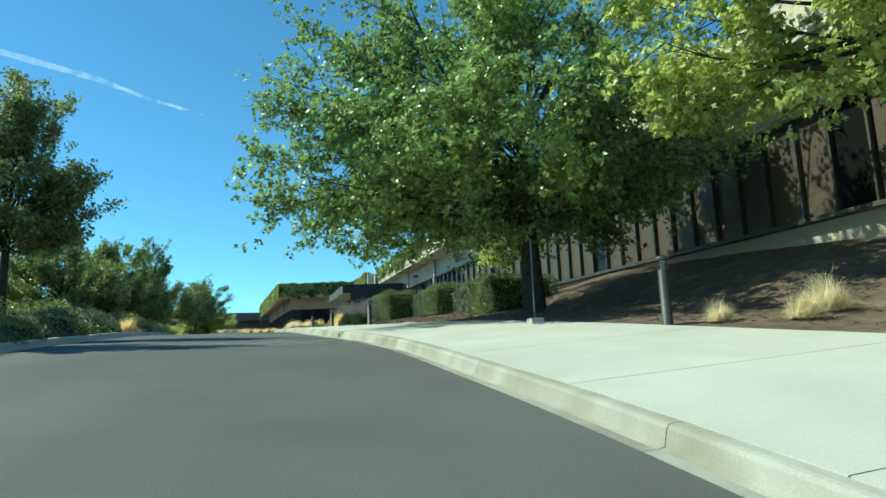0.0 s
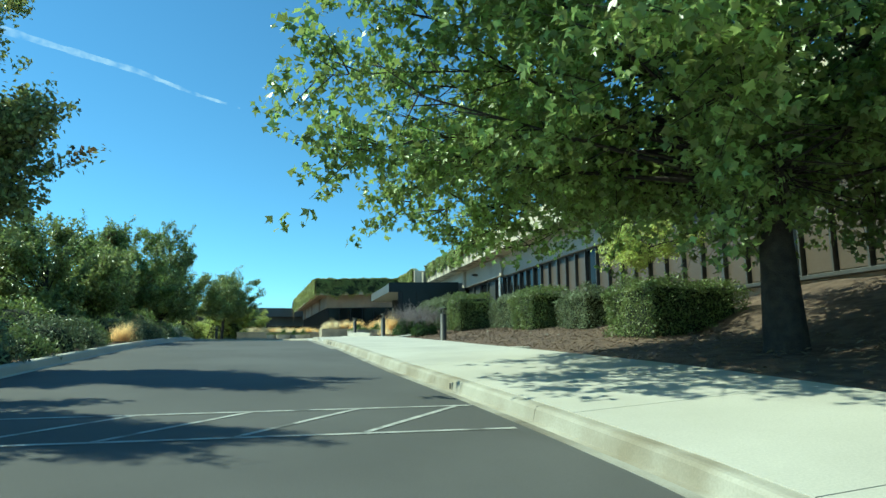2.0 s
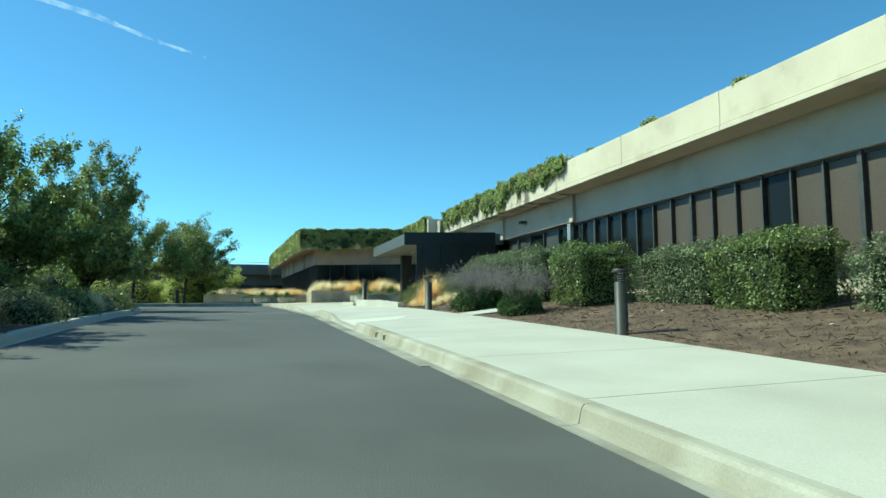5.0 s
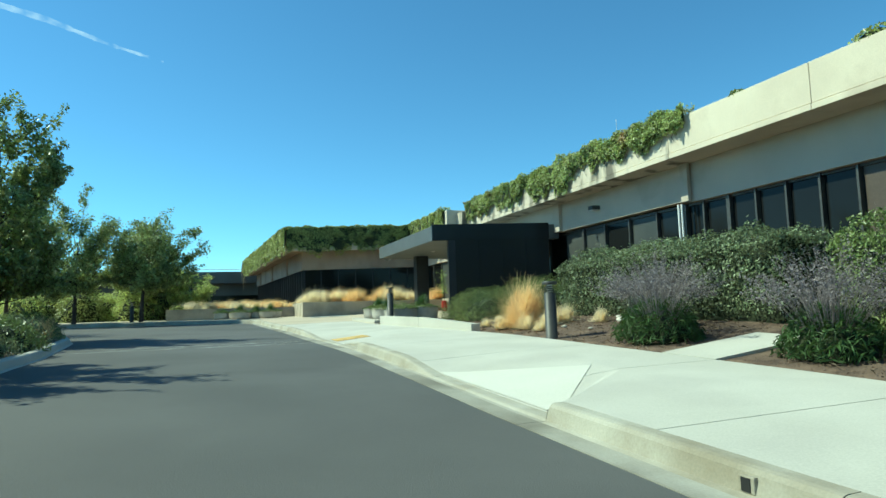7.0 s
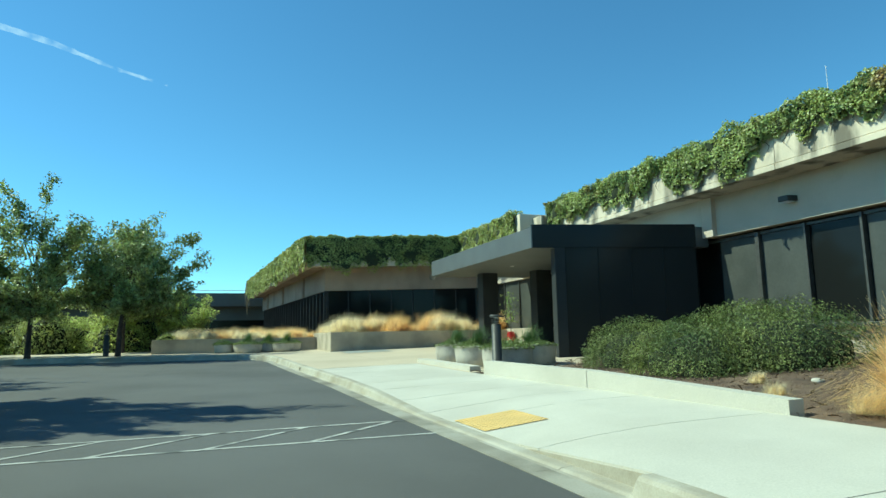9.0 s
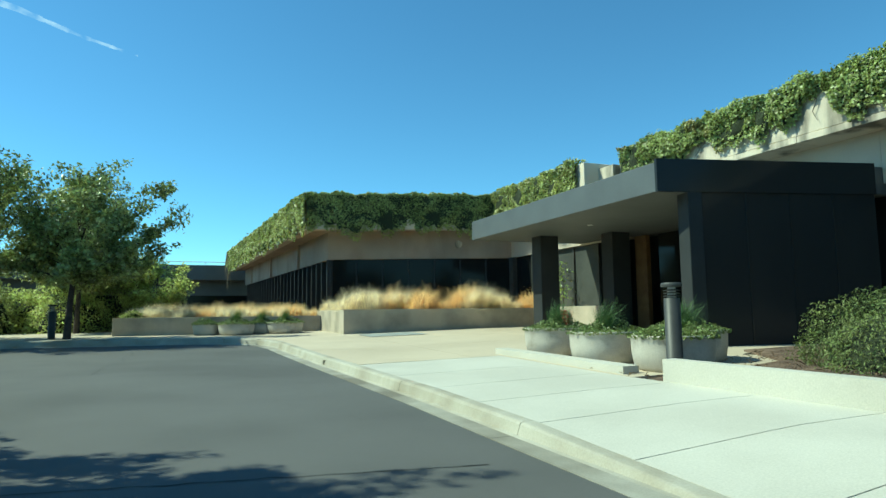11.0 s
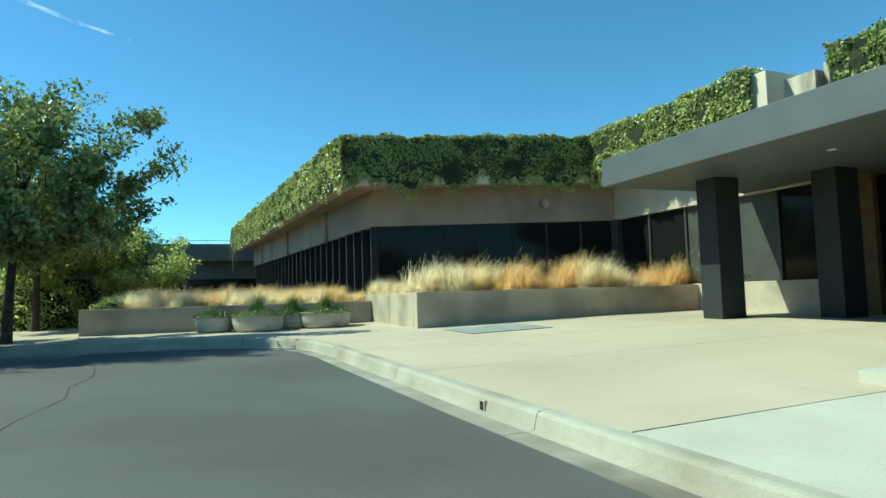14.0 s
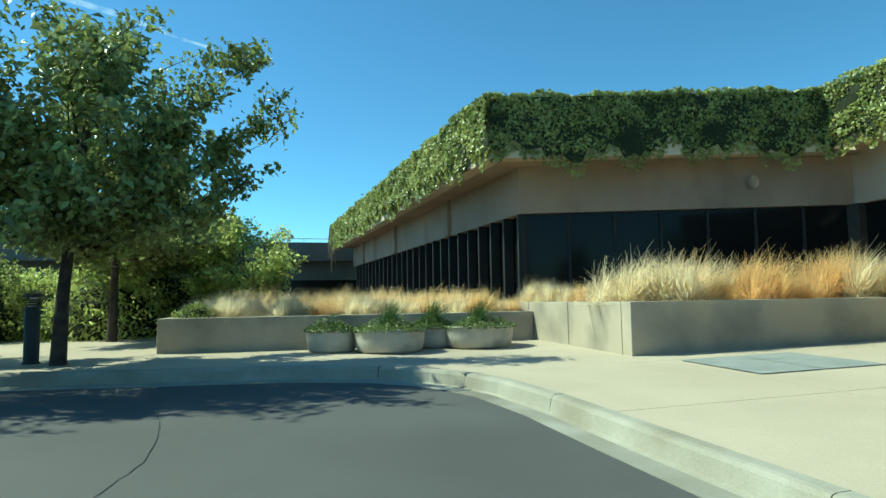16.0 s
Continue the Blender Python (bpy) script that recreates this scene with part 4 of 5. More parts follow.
def vine(name_label, origin, along, drop_fn, seed, length, density, size=0.07, top=0.12, out=(0, 0, 0), leaf=LEAF_VINE, thick=0.16):
    """Leaves over the top and down the face of a parapet, billowing, with trails at the ragged lower edge."""
    rng = np.random.default_rng(seed)
    along, out = np.array(along, float), np.array(out, float)

    def billow(a, c):
        return noise.noise((a * 1.5, c * 1.7, seed)) + 0.55 * noise.noise((a * 3.9, c * 3.6, seed + 7))
    n = int(length * density)
    s = rng.uniform(0, length, n)
    drop = np.array([drop_fn(float(v)) + 0.3 * max(0, noise.noise((float(v) * 3.3, seed, 1.7))) + 0.16 * noise.noise((float(v) * 8.0, seed, 4.1)) for v in s])
    keep = drop > 0.08
    s, drop = s[keep], drop[keep]
    n = len(s)
    f = rng.beta(0.95, 1.2, n)
    rim = top * (1 + 0.9 * np.array([noise.noise((float(v) * 1.3, seed, 0)) + 0.5 * noise.noise((float(v) * 4.0, seed, 2)) for v in s]))
    z = rim - f * (drop + rim)
    lump = np.array([billow(float(a), float(c)) for a, c in zip(s, z)])
    ds = np.array([billow(float(a) + 0.06, float(c)) for a, c in zip(s, z)]) - lump
    dz = np.array([billow(float(a), float(c) + 0.06) for a, c in zip(s, z)]) - lump
    depth = thick * (0.55 + 0.5 * lump) * rng.uniform(0.55, 1.1, n) * np.where(f > 0.8, 0.6, 1)
    p = np.array(origin, float) + along * s[:, None] + out * np.maximum(depth, 0.012)[:, None]
    p[:, 2] += z
    nor = out + np.array([0, 0, 0.4]) - (along * ds[:, None] + np.array([0, 0, 1.0]) * dz[:, None]) * thick * 9
    crest = rng.random(n) < 0.22
    back = rng.uniform(0.0, 0.5, n)
    p[crest] = p[crest] - out * back[crest][:, None]
    p[crest, 2] = origin[2] + rim[crest] * rng.uniform(0.3, 1.25, crest.sum())
    nor[crest] = nor[crest] * 0.3 + np.array([0, 0, 0.9])
    root = tagged(empty("vine"), name_label, "climbing vine", group="climbing vines")
    # near-black sheet behind the leaves, painting the shade in their gaps
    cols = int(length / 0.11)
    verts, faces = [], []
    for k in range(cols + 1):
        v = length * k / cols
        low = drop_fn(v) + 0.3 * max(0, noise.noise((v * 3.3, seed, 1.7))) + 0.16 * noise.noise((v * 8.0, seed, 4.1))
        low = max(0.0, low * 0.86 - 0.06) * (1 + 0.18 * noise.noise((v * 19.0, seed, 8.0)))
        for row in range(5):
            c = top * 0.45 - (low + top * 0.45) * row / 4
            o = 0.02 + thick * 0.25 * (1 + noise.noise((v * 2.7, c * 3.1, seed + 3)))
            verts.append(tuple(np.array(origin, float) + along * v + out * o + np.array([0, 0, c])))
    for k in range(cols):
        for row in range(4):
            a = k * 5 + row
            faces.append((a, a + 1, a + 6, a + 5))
    part("stem_mat", raw_mesh("stem_mat", verts, faces, CORE), CORE, root, "dark sheet painted as shade between leaves")
    part("foliage", leaf_mesh("foliage", p, nor, size, leaf, rng, 0.62, 0.8), leaf, root)
    return root


def n1(v, k, s=0.0):
    return noise.noise((v * k, s, 3.1))


vine("green climbing vine patched with rust-red leaves over a cream parapet", (10.74, 38.2, 8.45), (0, 1, 0), lambda s: max(0.04, (0.40 + 0.3 * min(1, s / 9)) * (1 + 1.3 * n1(s, 0.7, 1)) + 0.5 * n1(s, 1.9, 4)), 31, 15.6, 2300, 0.07, 0.26, (-1, 0, 0), LEAF_RUST, 0.34)
vine("dense green climbing vine over a parapet near the entrance", (9.94, 55.0, 8.36), (0, 1, 0), lambda s: 0.85 + 0.08 * s + 0.3 * n1(s, 1.2, 2), 32, 5.9, 1900, 0.08, 0.2, (-1, 0, 0), thick=0.3)
fd = (Vector(PC) - Vector(PB)).normalized()
vine("dense dark green climbing vine hanging over a shaded parapet", (PB[0], PB[1], 8.36), (fd.x, fd.y, 0), lambda s: 1.36 + 0.45 * n1(s, 0.9, 3) + 0.4 * n1(s, 2.4, 5), 33, 7.35, 2000, 0.08, 0.15, (fd.y, -fd.x, 0), thick=0.1)
sd = (Vector(PA) - Vector(PB)).normalized()
vine("sunlit green climbing vine hanging along a side parapet", (PB[0] - 0.02, PB[1] - 0.2, 8.36), (sd.x, sd.y, 0), lambda s: 1.2 + 0.3 * n1(s, 0.7, 6) + 0.35 * n1(s, 2.0, 8), 34, 25, 1600, 0.09, 0.14, (-sd.y, sd.x, 0), thick=0.3)

for sy, sr in ((36.6, 0.16), (33.2, 0.3), (29.4, 0.22)):
    mound((10.95, sy, 8.42), 0.22, sr * 1.6, sr, 240 + int(sy), "small green sprig growing over the parapet", LEAF_VINE, 0.08, 260, "parapet_sprig", "parapet sprigs", 0.7)

# trees
tree((6.6, 13.9, garden_z(6.6, 13.9) - 0.05), 10.8, 2.0, (5.9, 5.2), 41, LEAF, 0.128, 104, 17, 74, "broad spreading maple tree with glossy green leaves", (-0.25, -0.2), 0.27, 0.12, 0.26, 1, 1.04, True, 0.19,
     ((-6.2, 1.0, 2.7), (-5.3, 1.9, 3.1), (-6.5, 0.0, 3.4), (-6.4, -0.4, 4.6), (-6.0, 0.3, 5.6), (-4.8, 2.9, 2.5), (-4.2, 3.2, 2.4), (-3.6, 3.5, 2.4), (-3.6, 3.3, 1.9), (-2.5, 3.6, 1.9), (-1.5, 4.2, 3.0), (-2.8, 3.6, 4.0), (-4.1, 2.9, 3.6), (3.2, -1.2, 3.9)))
tree((9.5, 5.4, garden_z(9.5, 5.4) - 0.05), 9.6, 2.6, (4.2, 4.4), 40, LEAF_LIME, 0.14, 50, 11, 90, "maple tree with yellow-green leaves beside the office wall", (-0.6, 1.0), 0.24, 0.05, 0.3, 1, 1.1, True, 0.17)
tree((-6.2, 18.5, road_z(18.5) + 0.2), 6.7, 1.9, (2.2, 0.9), 42, LEAF_BRONZE, 0.11, 60, 12, 56, "tall upright tree with sparse dark and bronze leaves", (0.2, -0.4), 0.12, 0.75, 0.5, 1, 1.05)
tree((-7.1, 14.4, road_z(14.4) + 0.2), 6.6, 2.2, (2.0, 1.4), 43, LEAF_OLIVE, 0.11, 50, 11, 54, "upright green tree on the planted island", (0.1, 0), 0.12, 0.75, 0.5, 1, 1.0)
for k, (x, y, h, r) in enumerate(((-7.5, 29.2, 4.2, 2.5), (-7.4, 36.0, 5.2, 2.6), (-6.75, 44.5, 6.9, 2.1), (-11.5, 24, 4.6, 3.2), (-12, 33, 5.2, 3.4), (-13, 45, 6.4, 3.6), (-10.5, 50, 6.0, 3.2))):
    tree((x, y, road_z(y) + 0.2), h, 0.5, (r, r), 50 + k, LEAF_DARK if k % 2 else LEAF_OLIVE, 0.115, 64 if k < 3 else 50, 14 if k < 3 else 7, 58, "upright green street tree with many ascending shoots", (0, 0), 0.11, 0.8, 0.6, 1, 1.0, puff=0.11, boughs=((1.6, 0, 4.5), (1.5, -0.3, 5.0), (1.1, 0.2, 5.7), (0.2, -0.4, 6.2)) if k == 2 else ())
NEAR_BOUGHS = ((1.0, 0.1, 5.2), (0.5, 0.4, 4.9), (2.5, -0.2, 4.5), (2.1, 0.0, 4.5), (3.0, 0.3, 3.5), (2.85, 0.0, 3.7), (2.5, -0.2, 2.6), (2.0, -0.3, 2.0), (1.6, 0.1, 3.5), (1.5, -0.4, 2.4))
for k, (x, y, h, r) in enumerate(((-4.55, 59.85, 5.2, 1.7), (-4.97, 64.7, 6.6, 2.1), (-5.33, 67.9, 5.4, 1.9), (-4.95, 69.0, 5.0, 1.8), (-7.5, 59.9, 6.5, 2.2), (-10.6, 61.0, 6.4, 2.5))):
    tree((x, y, plaza_z(x, y)), h, 1.5 if k < 4 else 1.3, (r, r), 60 + k, LEAF_OLIVE, 0.12, 40 if k < 4 else 50, 11, 44, "green grove tree with a slim leaning trunk in pale paving", (0.25 if k == 0 else 0.1, -0.1), 0.095, 0.6, 0.3, 1, 1.1, boughs=NEAR_BOUGHS if k == 0 else ((1.3, -1.5, 4.3), (0.7, -1.8, 3.8), (1.7, -1.6, 5.0), (2.3, -1.2, 4.4)) if k == 4 else ())
tree((8.9, 20.7, garden_z(8.9, 20.7) - 0.05), 3.2, 1.5, (1.2, 1.2), 44, LEAF_LIME, 0.10, 18, 9, 40, "small yellow-green ornamental tree by the windows", (0, 0), 0.05, 0.15, 0.4)

# hedges
hedge(6.95, 9.2, 17.7, 19.6, garden_z(7.5, 18), 3.62, 71, "clipped green hedge block on the mulch bank")
hedge(7.85, 9.4, 22.3, 24.1, garden_z(8.2, 22), 3.84, 72, "clipped grey-green hedge block on the mulch bank", LEAF_GREY)
hedge(7.3, 8.8, 24.9, 26.5, garden_z(7, 25.5), 4.12, 73, "clipped dark green hedge block on the mulch bank")
hedge(7.45, 9.0, 26.9, 29.0, garden_z(7.5, 28), 4.12, 74, "clipped grey-green hedge block on the mulch bank", LEAF_GREY)
hedge(6.25, 7.7, 29.4, 30.8, garden_z(7, 30), 4.3, 75, "clipped dense green hedge block on the mulch bank")
hedge(6.5, 8.0, 31.8, 38.1, garden_z(7, 35), 4.5, 76, "long clipped green hedge behind sage shrubs", LEAF_GREY)

# shrubs and grasses of the right bed
sage_shrub(4.95, 32.6, garden_z(5, 32.5), 81)
sage_shrub(5.1, 29.95, garden_z(5, 29.9), 82, 0.9)
sage_shrub(5.7, 33.6, garden_z(5.6, 33.6), 83, 0.9)
for k, (x, y, rx, ry, h) in enumerate(((6.9, 43.6, 1.3, 1.4, 0.95), (6.4, 41.4, 1.2, 1.3, 0.95), (7.4, 40.8, 1.4, 1.5, 1.1), (8.6, 42.6, 1.4, 1.5, 1.1))):
    mound((x, y, garden_z(x, y) - 0.05), rx, ry, h, 90 + k, "low spreading dark green juniper shrub in mulch", LEAF_JUNIPER, 0.05, 15000, "juniper_shrub", "juniper shrubs", 0.3, 0.3)
for x, y, w, s in ((5.1, 37.05, 6, 1.1), (4.85, 36.8, 6, 0.72), (4.72, 36.5, 5, 0.55), (5.35, 36.5, 5, 0.62), (5.05, 36.25, 5, 0.5), (5.75, 36.7, 5, 0.6), (4.62, 37.35, 3, 0.45), (4.75, 35.9, 3, 0.35), (5.9, 35.6, 5, 0.45), (6.6, 34.9, 3, 0.4), (6.1, 34.5, 3, 0.4), (4.8, 38.6, 3, 0.35), (5.6, 39.6, 3, 0.3), (6.2, 7.0, 2, 0.5), (6.8, 6.3, 3, 0.6), (7.5, 6.4, 2, 0.8)):
    tuft(x, y, garden_z(x, y), w, s)

# straw grasses in the planters
g = np.random.default_rng(7)
for k in range(38):
    x = 3.5 + k * 0.19
    tuft(x, 58.15 + float(g.uniform(0, 1.1)), PZ - 0.09, int(g.integers(0, 5)), float(g.choice([0.5, 0.7, 0.95, 1.1])) * (1.35 if k in (22, 23) else 1.05))
for k in range(12):
    tuft(3.7 + float(g.uniform(-0.1, 0.3)), 58.9 + k * 0.38, PZ - 0.09, int(g.integers(0, 5)), float(g.uniform(0.5, 0.8)))
for k in range(34):
    tuft(-3.0 + k * 0.178, 61.7 + float(g.uniform(0, 0.6)), 3.71, int(g.choice([1, 2, 3])) if k < 12 else int(g.integers(0, 5)), float(g.uniform(0.5, 0.8)))
for k in range(26):
    tuft(-2.6 + k * 0.21, 63.0 + float(g.uniform(0, 0.8)), 3.71, int(g.choice([0, 1, 4])), float(g.uniform(0.65, 0.9)))

# left island plants: a mixed edge with straw clumps between rounded shrubs
for k in range(24):
    y = 8 + k * 1.62
    x = left_x(y) - 0.72 - float(g.uniform(0, 0.2))
    if k == 10:
        x -= 0.35
    if k == 11:
        tuft(left_x(y) - 0.45, y, road_z(y) + 0.15, 0, 0.75)
    elif k in (13, 17, 21):
        tuft(x + (-0.2 if k == 13 else 0.3), y, road_z(y) + 0.15, 0 if k == 13 else k % 3, 1.0 if k < 14 else 0.85)
        if k != 13:
            tuft(x - 0.5, y + 0.6, road_z(y) + 0.15, (k + 1) % 5, 0.9)
    else:
        mound((x, y, road_z(y) + 0.1), 0.78, 0.85, float(g.uniform(0.5, 0.85)), 120 + k, "rounded grey-green shrub along the island kerb", (LEAF_GREY, LEAF_HEDGE, LEAF_GREY)[k % 3], 0.08, 1900)
for k in range(26):
    y = 8 + k * 1.62
    mound((left_x(y) - 2.7 - 1.5 * (k % 2), y, road_z(y) + 0.2), 1.3, 1.4, float(g.uniform(0.9, 1.5)), 160 + k, "green shrub massed behind the island edge", LEAF_OLIVE if k % 3 == 0 else LEAF_DARK, 0.10, 1900)
for k in range(12):
    x = -14 + k * 0.95
    mound((x, 66.3 + 1.4 * (k % 3), plaza_z(x, 66) - 0.1), 1.5, 1.5, float(g.uniform(1.8, 2.6)), 190 + k, "light green shrub massed behind the paved grove", LEAF_LIME if k % 2 else LEAF_VINE, 0.13, 3600)

mound((-2.95, 61.7, 3.70), 0.4, 0.35, 0.36, 230, "small yellow-green shrub at the planter's end", LEAF_LIME, 0.07, 900)
tree((-2.4, 66.3, 3.66), 2.7, 0.3, (1.3, 1.2), 75, LEAF_LIME, 0.11, 26, 9, 44, "small light green tree against the far wall", (0, 0), 0.05, 0.5, 0.6)

# far woods that close the left side
rngw = np.random.default_rng(77)
pts, nor = [], []
for k in range(90):
    y = -20 + k * 1.5
    x = -24 - rngw.uniform(0, 6)
    c = np.array([x, y, road_z(min(y, 80)) + rngw.uniform(0.5, 4.0)])
    pts.append(c + rngw.normal(0, 1, (160, 3)) * np.array([1.3, 1.3, 1.2]))
    nor.append(np.tile([0.5, 0, 0.7], (160, 1)))
woods = part("far_woods", leaf_mesh("far_woods", np.concatenate(pts), np.concatenate(nor), 0.35, LEAF_DARK, rngw, 0.8, 0.7), LEAF_DARK)
tagged(woods, "dark green belt of trees beyond the island", "trees", kind="stuff")

# ---- street furniture ----


def bollard(x, y, z, h=0.98, r=0.1):
    root = tagged(empty("bollard_light", (x, y, z)), "dark round bollard light with a flat louvred head", "bollard light", group="bollard lights")
    part("post", lathe([(r * 1.25, -0.05), (r * 1.25, 0.012), (r, 0.02), (r, h - 0.20), (r * 0.9, h - 0.19)], 20), BOLLARD, root, "", True)
    part("lens", lathe([(r * 0.55, h - 0.19), (r * 0.45, h - 0.05)], 16), WHITE, root, "frosted lens")
    for k in range(3):
        zz = h - 0.16 + k * 0.035
        part("louvre", lathe([(r * 0.5, zz), (r, zz - 0.012), (r, zz - 0.006), (r * 0.5, zz + 0.008)], 16), BOLLARD, root)
    part("cap", lathe([(r * 1.02, h - 0.055), (r * 1.3, h - 0.05), (r * 1.3, h - 0.02), (r * 1.15, h)], 20), BOLLARD, root)
    return root


for x, y, r in ((5.58, 7.4, 0.075), (4.6, 25.2, 0.095), (4.26, 34.55, 0.1)):
    bollard(x, y, walk_z(x, y) - 0.01, 0.98, r)
bollard(4.2, 44.8, 3.18, 1.0)
for x, y in ((-5.4, 67.3), (-5.0, 60.2)):
    bollard(x, y, plaza_z(x, y), 1.0)


def pot(x, y, z, r, h, seed, plant=0):
    root = tagged(empty("planter_bowl", (x, y, z)), "round cast-stone planter bowl with green plants", "planter", group="planter bowls")
    part("bowl", lathe([(r * 0.84, 0), (r * 0.93, h * 0.12), (r * 0.99, h * 0.55), (r * 1.0, h * 0.93), (r * 1.03, h), (r * 0.96, h), (r * 0.92, h * 0.85)], 36), POT, root, "", True)
    part("soil", lathe([(r * 0.9, h * 0.8), (r * 0.9, h * 0.86)], 24), MULCH, root)
    rng = np.random.default_rng(seed)
    n = 2800
    a, f = rng.uniform(0, 2 * math.pi, n), np.sqrt(rng.uniform(0, 1, n))
    p = np.stack([np.cos(a) * f * r * 1.08, np.sin(a) * f * r * 1.08, h * 0.93 + rng.uniform(-0.05, 0.28, n) * (1.15 - f) * (0.7 + 0.3 * np.sin(a * 3 + seed))], 1)
    part("ground_cover", leaf_mesh("ground_cover", p, p * 0 + np.array([0, 0, 1.0]), 0.045, LEAF_HEDGE, rng, 0.8, 0.7), LEAF_HEDGE, root)
    if plant:
        t = part("grass", GREEN_TUFT, GREEN_BLADE, root)
        t.location.z = h * 0.9
        t.scale = (0.9, 0.9, 1.15)
    return root


for k, (x, y, r, p) in enumerate(((-0.74, 60.45, 0.41, 0), (0.16, 60.1, 0.57, 1), (1.0, 60.62, 0.40, 1), (1.72, 60.25, 0.59, 1))):
    pot(x, y, plaza_z(x, y), r, 0.36, 200 + k, p)
for k, (x, y, r, p) in enumerate(((4.66, 48.2, 0.56, 1), (4.63, 46.75, 0.56, 1), (4.72, 45.4, 0.55, 0), (5.7, 46.2, 0.6, 1))):
    pot(x, y, plaza_z(x, y) - 0.02, r, 0.48, 210 + k, p)

# low retaining wall along the bed, in cast lengths
low = tagged(empty("low_wall"), "low pale concrete edging wall with open joints", "low wall")
for a, b in ((37.75, 41.2), (41.2, 44.55)):
    yy = [a + 0.008, (a + b) / 2, b - 0.008]
    part("wall_length", strip_slab("wall_length", lambda y: walk_x(y) - 0.0, lambda y: walk_x(y) + 0.2, yy, lambda x, y: walk_z(walk_x(y), y) + float(np.interp(y, (37.75, 41, 45), (0.15, 0.26, 0.26))), CONCRETE, 2, 0.6), CONCRETE, low)
part("wall_length", strip_slab("wall_length", lambda y: 3.8, lambda y: 4.05, [45.3, 47, 48.9], lambda x, y: plaza_z(x, y) + 0.10, CONCRETE, 2, 0.4), CONCRETE, low)

# red pot with a thin plant by the canopy post
rp = tagged(empty("red_pot", (10.5, 56.95, plaza_z(10.5, 56.95))), "red glazed pot with a slender leafy shrub", "plant pot")
part("pot", lathe([(0.1, 0), (0.15, 0.2), (0.165, 0.4), (0.13, 0.52), (0.145, 0.55), (0.12, 0.55), (0.1, 0.48)], 24), RED, rp, "", True)
bm = bmesh.new()
tube(bm, [(0, 0, 0.5), (0.03, 0, 1.2), (-0.03, 0.02, 2.1)], [0.015, 0.012, 0.006], 6)
part("stem", bm, BARK, rp)
rr = np.random.default_rng(3)
pp = np.stack([rr.normal(0, 0.16, 160), rr.normal(0, 0.16, 160), rr.uniform(0.9, 2.2, 160)], 1)
part("foliage", leaf_mesh("foliage", pp, pp * 0 + np.array([0, 0, 1.0]), 0.12, LEAF, rr, 0.8, 0.5), LEAF, rp)

# sign post
sign = tagged(empty("sign_post", (4.73, 9.96, walk_z(4.73, 9.96))), "thin grey metal post in a small concrete footing", "post")
bm = bmesh.new()
tube(bm, [(0, 0, 0), (0, 0, 1.5)], [0.02, 0.02], 10)
part("post", bm, SLATE, sign)
part("footing", block(-0.12, 0.12, -0.12, 0.12, -0.05, 0.07, 0.02), CONCRETE, sign)

# wall lamp
wl = tagged(empty("wall_lamp", (11.64, 43.9, 6.83)), "dark wedge-shaped wall lamp on the upper wall", "wall lamp")
part("housing", prism([(0.0, -0.16), (-0.30, -0.13), (-0.32, 0.13), (0.0, 0.16)], -0.06, 0.08, 0.02), BOLLARD, wl)
part("lens", block(-0.28, -0.05, -0.11, 0.11, -0.075, -0.06), WHITE, wl)

# drain outlets through the kerb face
for y in (14.3, 26.95, 27.5, 50.2):
    x, z = kerb_x(y), road_z(y)
    out = tagged(empty("kerb_outlet", (x, y, z)), "dark rectangular drain outlet in the kerb face", "drain outlet", group="drain outlets")
    part("frame", block(-0.002, 0.09, -0.055, 0.055, 0.02, 0.11, 0.008), KERB, out)
    part("mouth", block(-0.006, 0.05, -0.03, 0.03, 0.03, 0.10), RUBBER, out)

# seams and cracks in the asphalt


def crack(points, w, seed, name, label):
    w = w * 0.55
    rng = np.random.default_rng(seed)
    verts, faces = [], []
    line = []
    for (x0, y0), (x1, y1) in zip(points, points[1:]):
        n = max(2, int(math.hypot(x1 - x0, y1 - y0) / 0.12))
        line += [(x0 + (x1 - x0) * k / n, y0 + (y1 - y0) * k / n) for k in range(n)]
    for k, (x, y) in enumerate(line):
        a = line[min(k + 1, len(line) - 1)]
        d = Vector((a[0] - line[max(k - 1, 0)][0], a[1] - line[max(k - 1, 0)][1])).normalized()
        s = Vector((-d.y, d.x))
        j = float(rng.normal(0, w * 0.7))
        ww = w * float(rng.uniform(0.3, 0.7))
        for q in (1, -1):
            px, py = x + s.x * (j + q * ww), y + s.y * (j + q * ww)
            verts.append((px, py, road_z(py) + 0.004))
    for k in range(len(line) - 1):
        faces.append((2 * k, 2 * k + 2, 2 * k + 3, 2 * k + 1))
    tagged(part(name, raw_mesh(name, verts, faces, RUBBER), RUBBER), label, "road seam", kind="structure")


crack([(0.55, 42.65), (-1.5, 43.0), (-4.4, 43.5)], 0.022, 1, "road_seam", "dark paving seam across the asphalt")
crack([(-2.63, 56.1), (-2.53, 55.35), (-2.5, 54.65), (-2.63, 53.9), (-2.53, 53.0), (-2.75, 51.8), (-2.8, 50.2)], 0.012, 2, "road_crack", "crooked dark crack in the asphalt")
crack([(0.6, 33.9), (-3.9, 34.3)], 0.014, 3, "road_seam", "dark paving seam across the asphalt")

# white car parked beyond the island planting


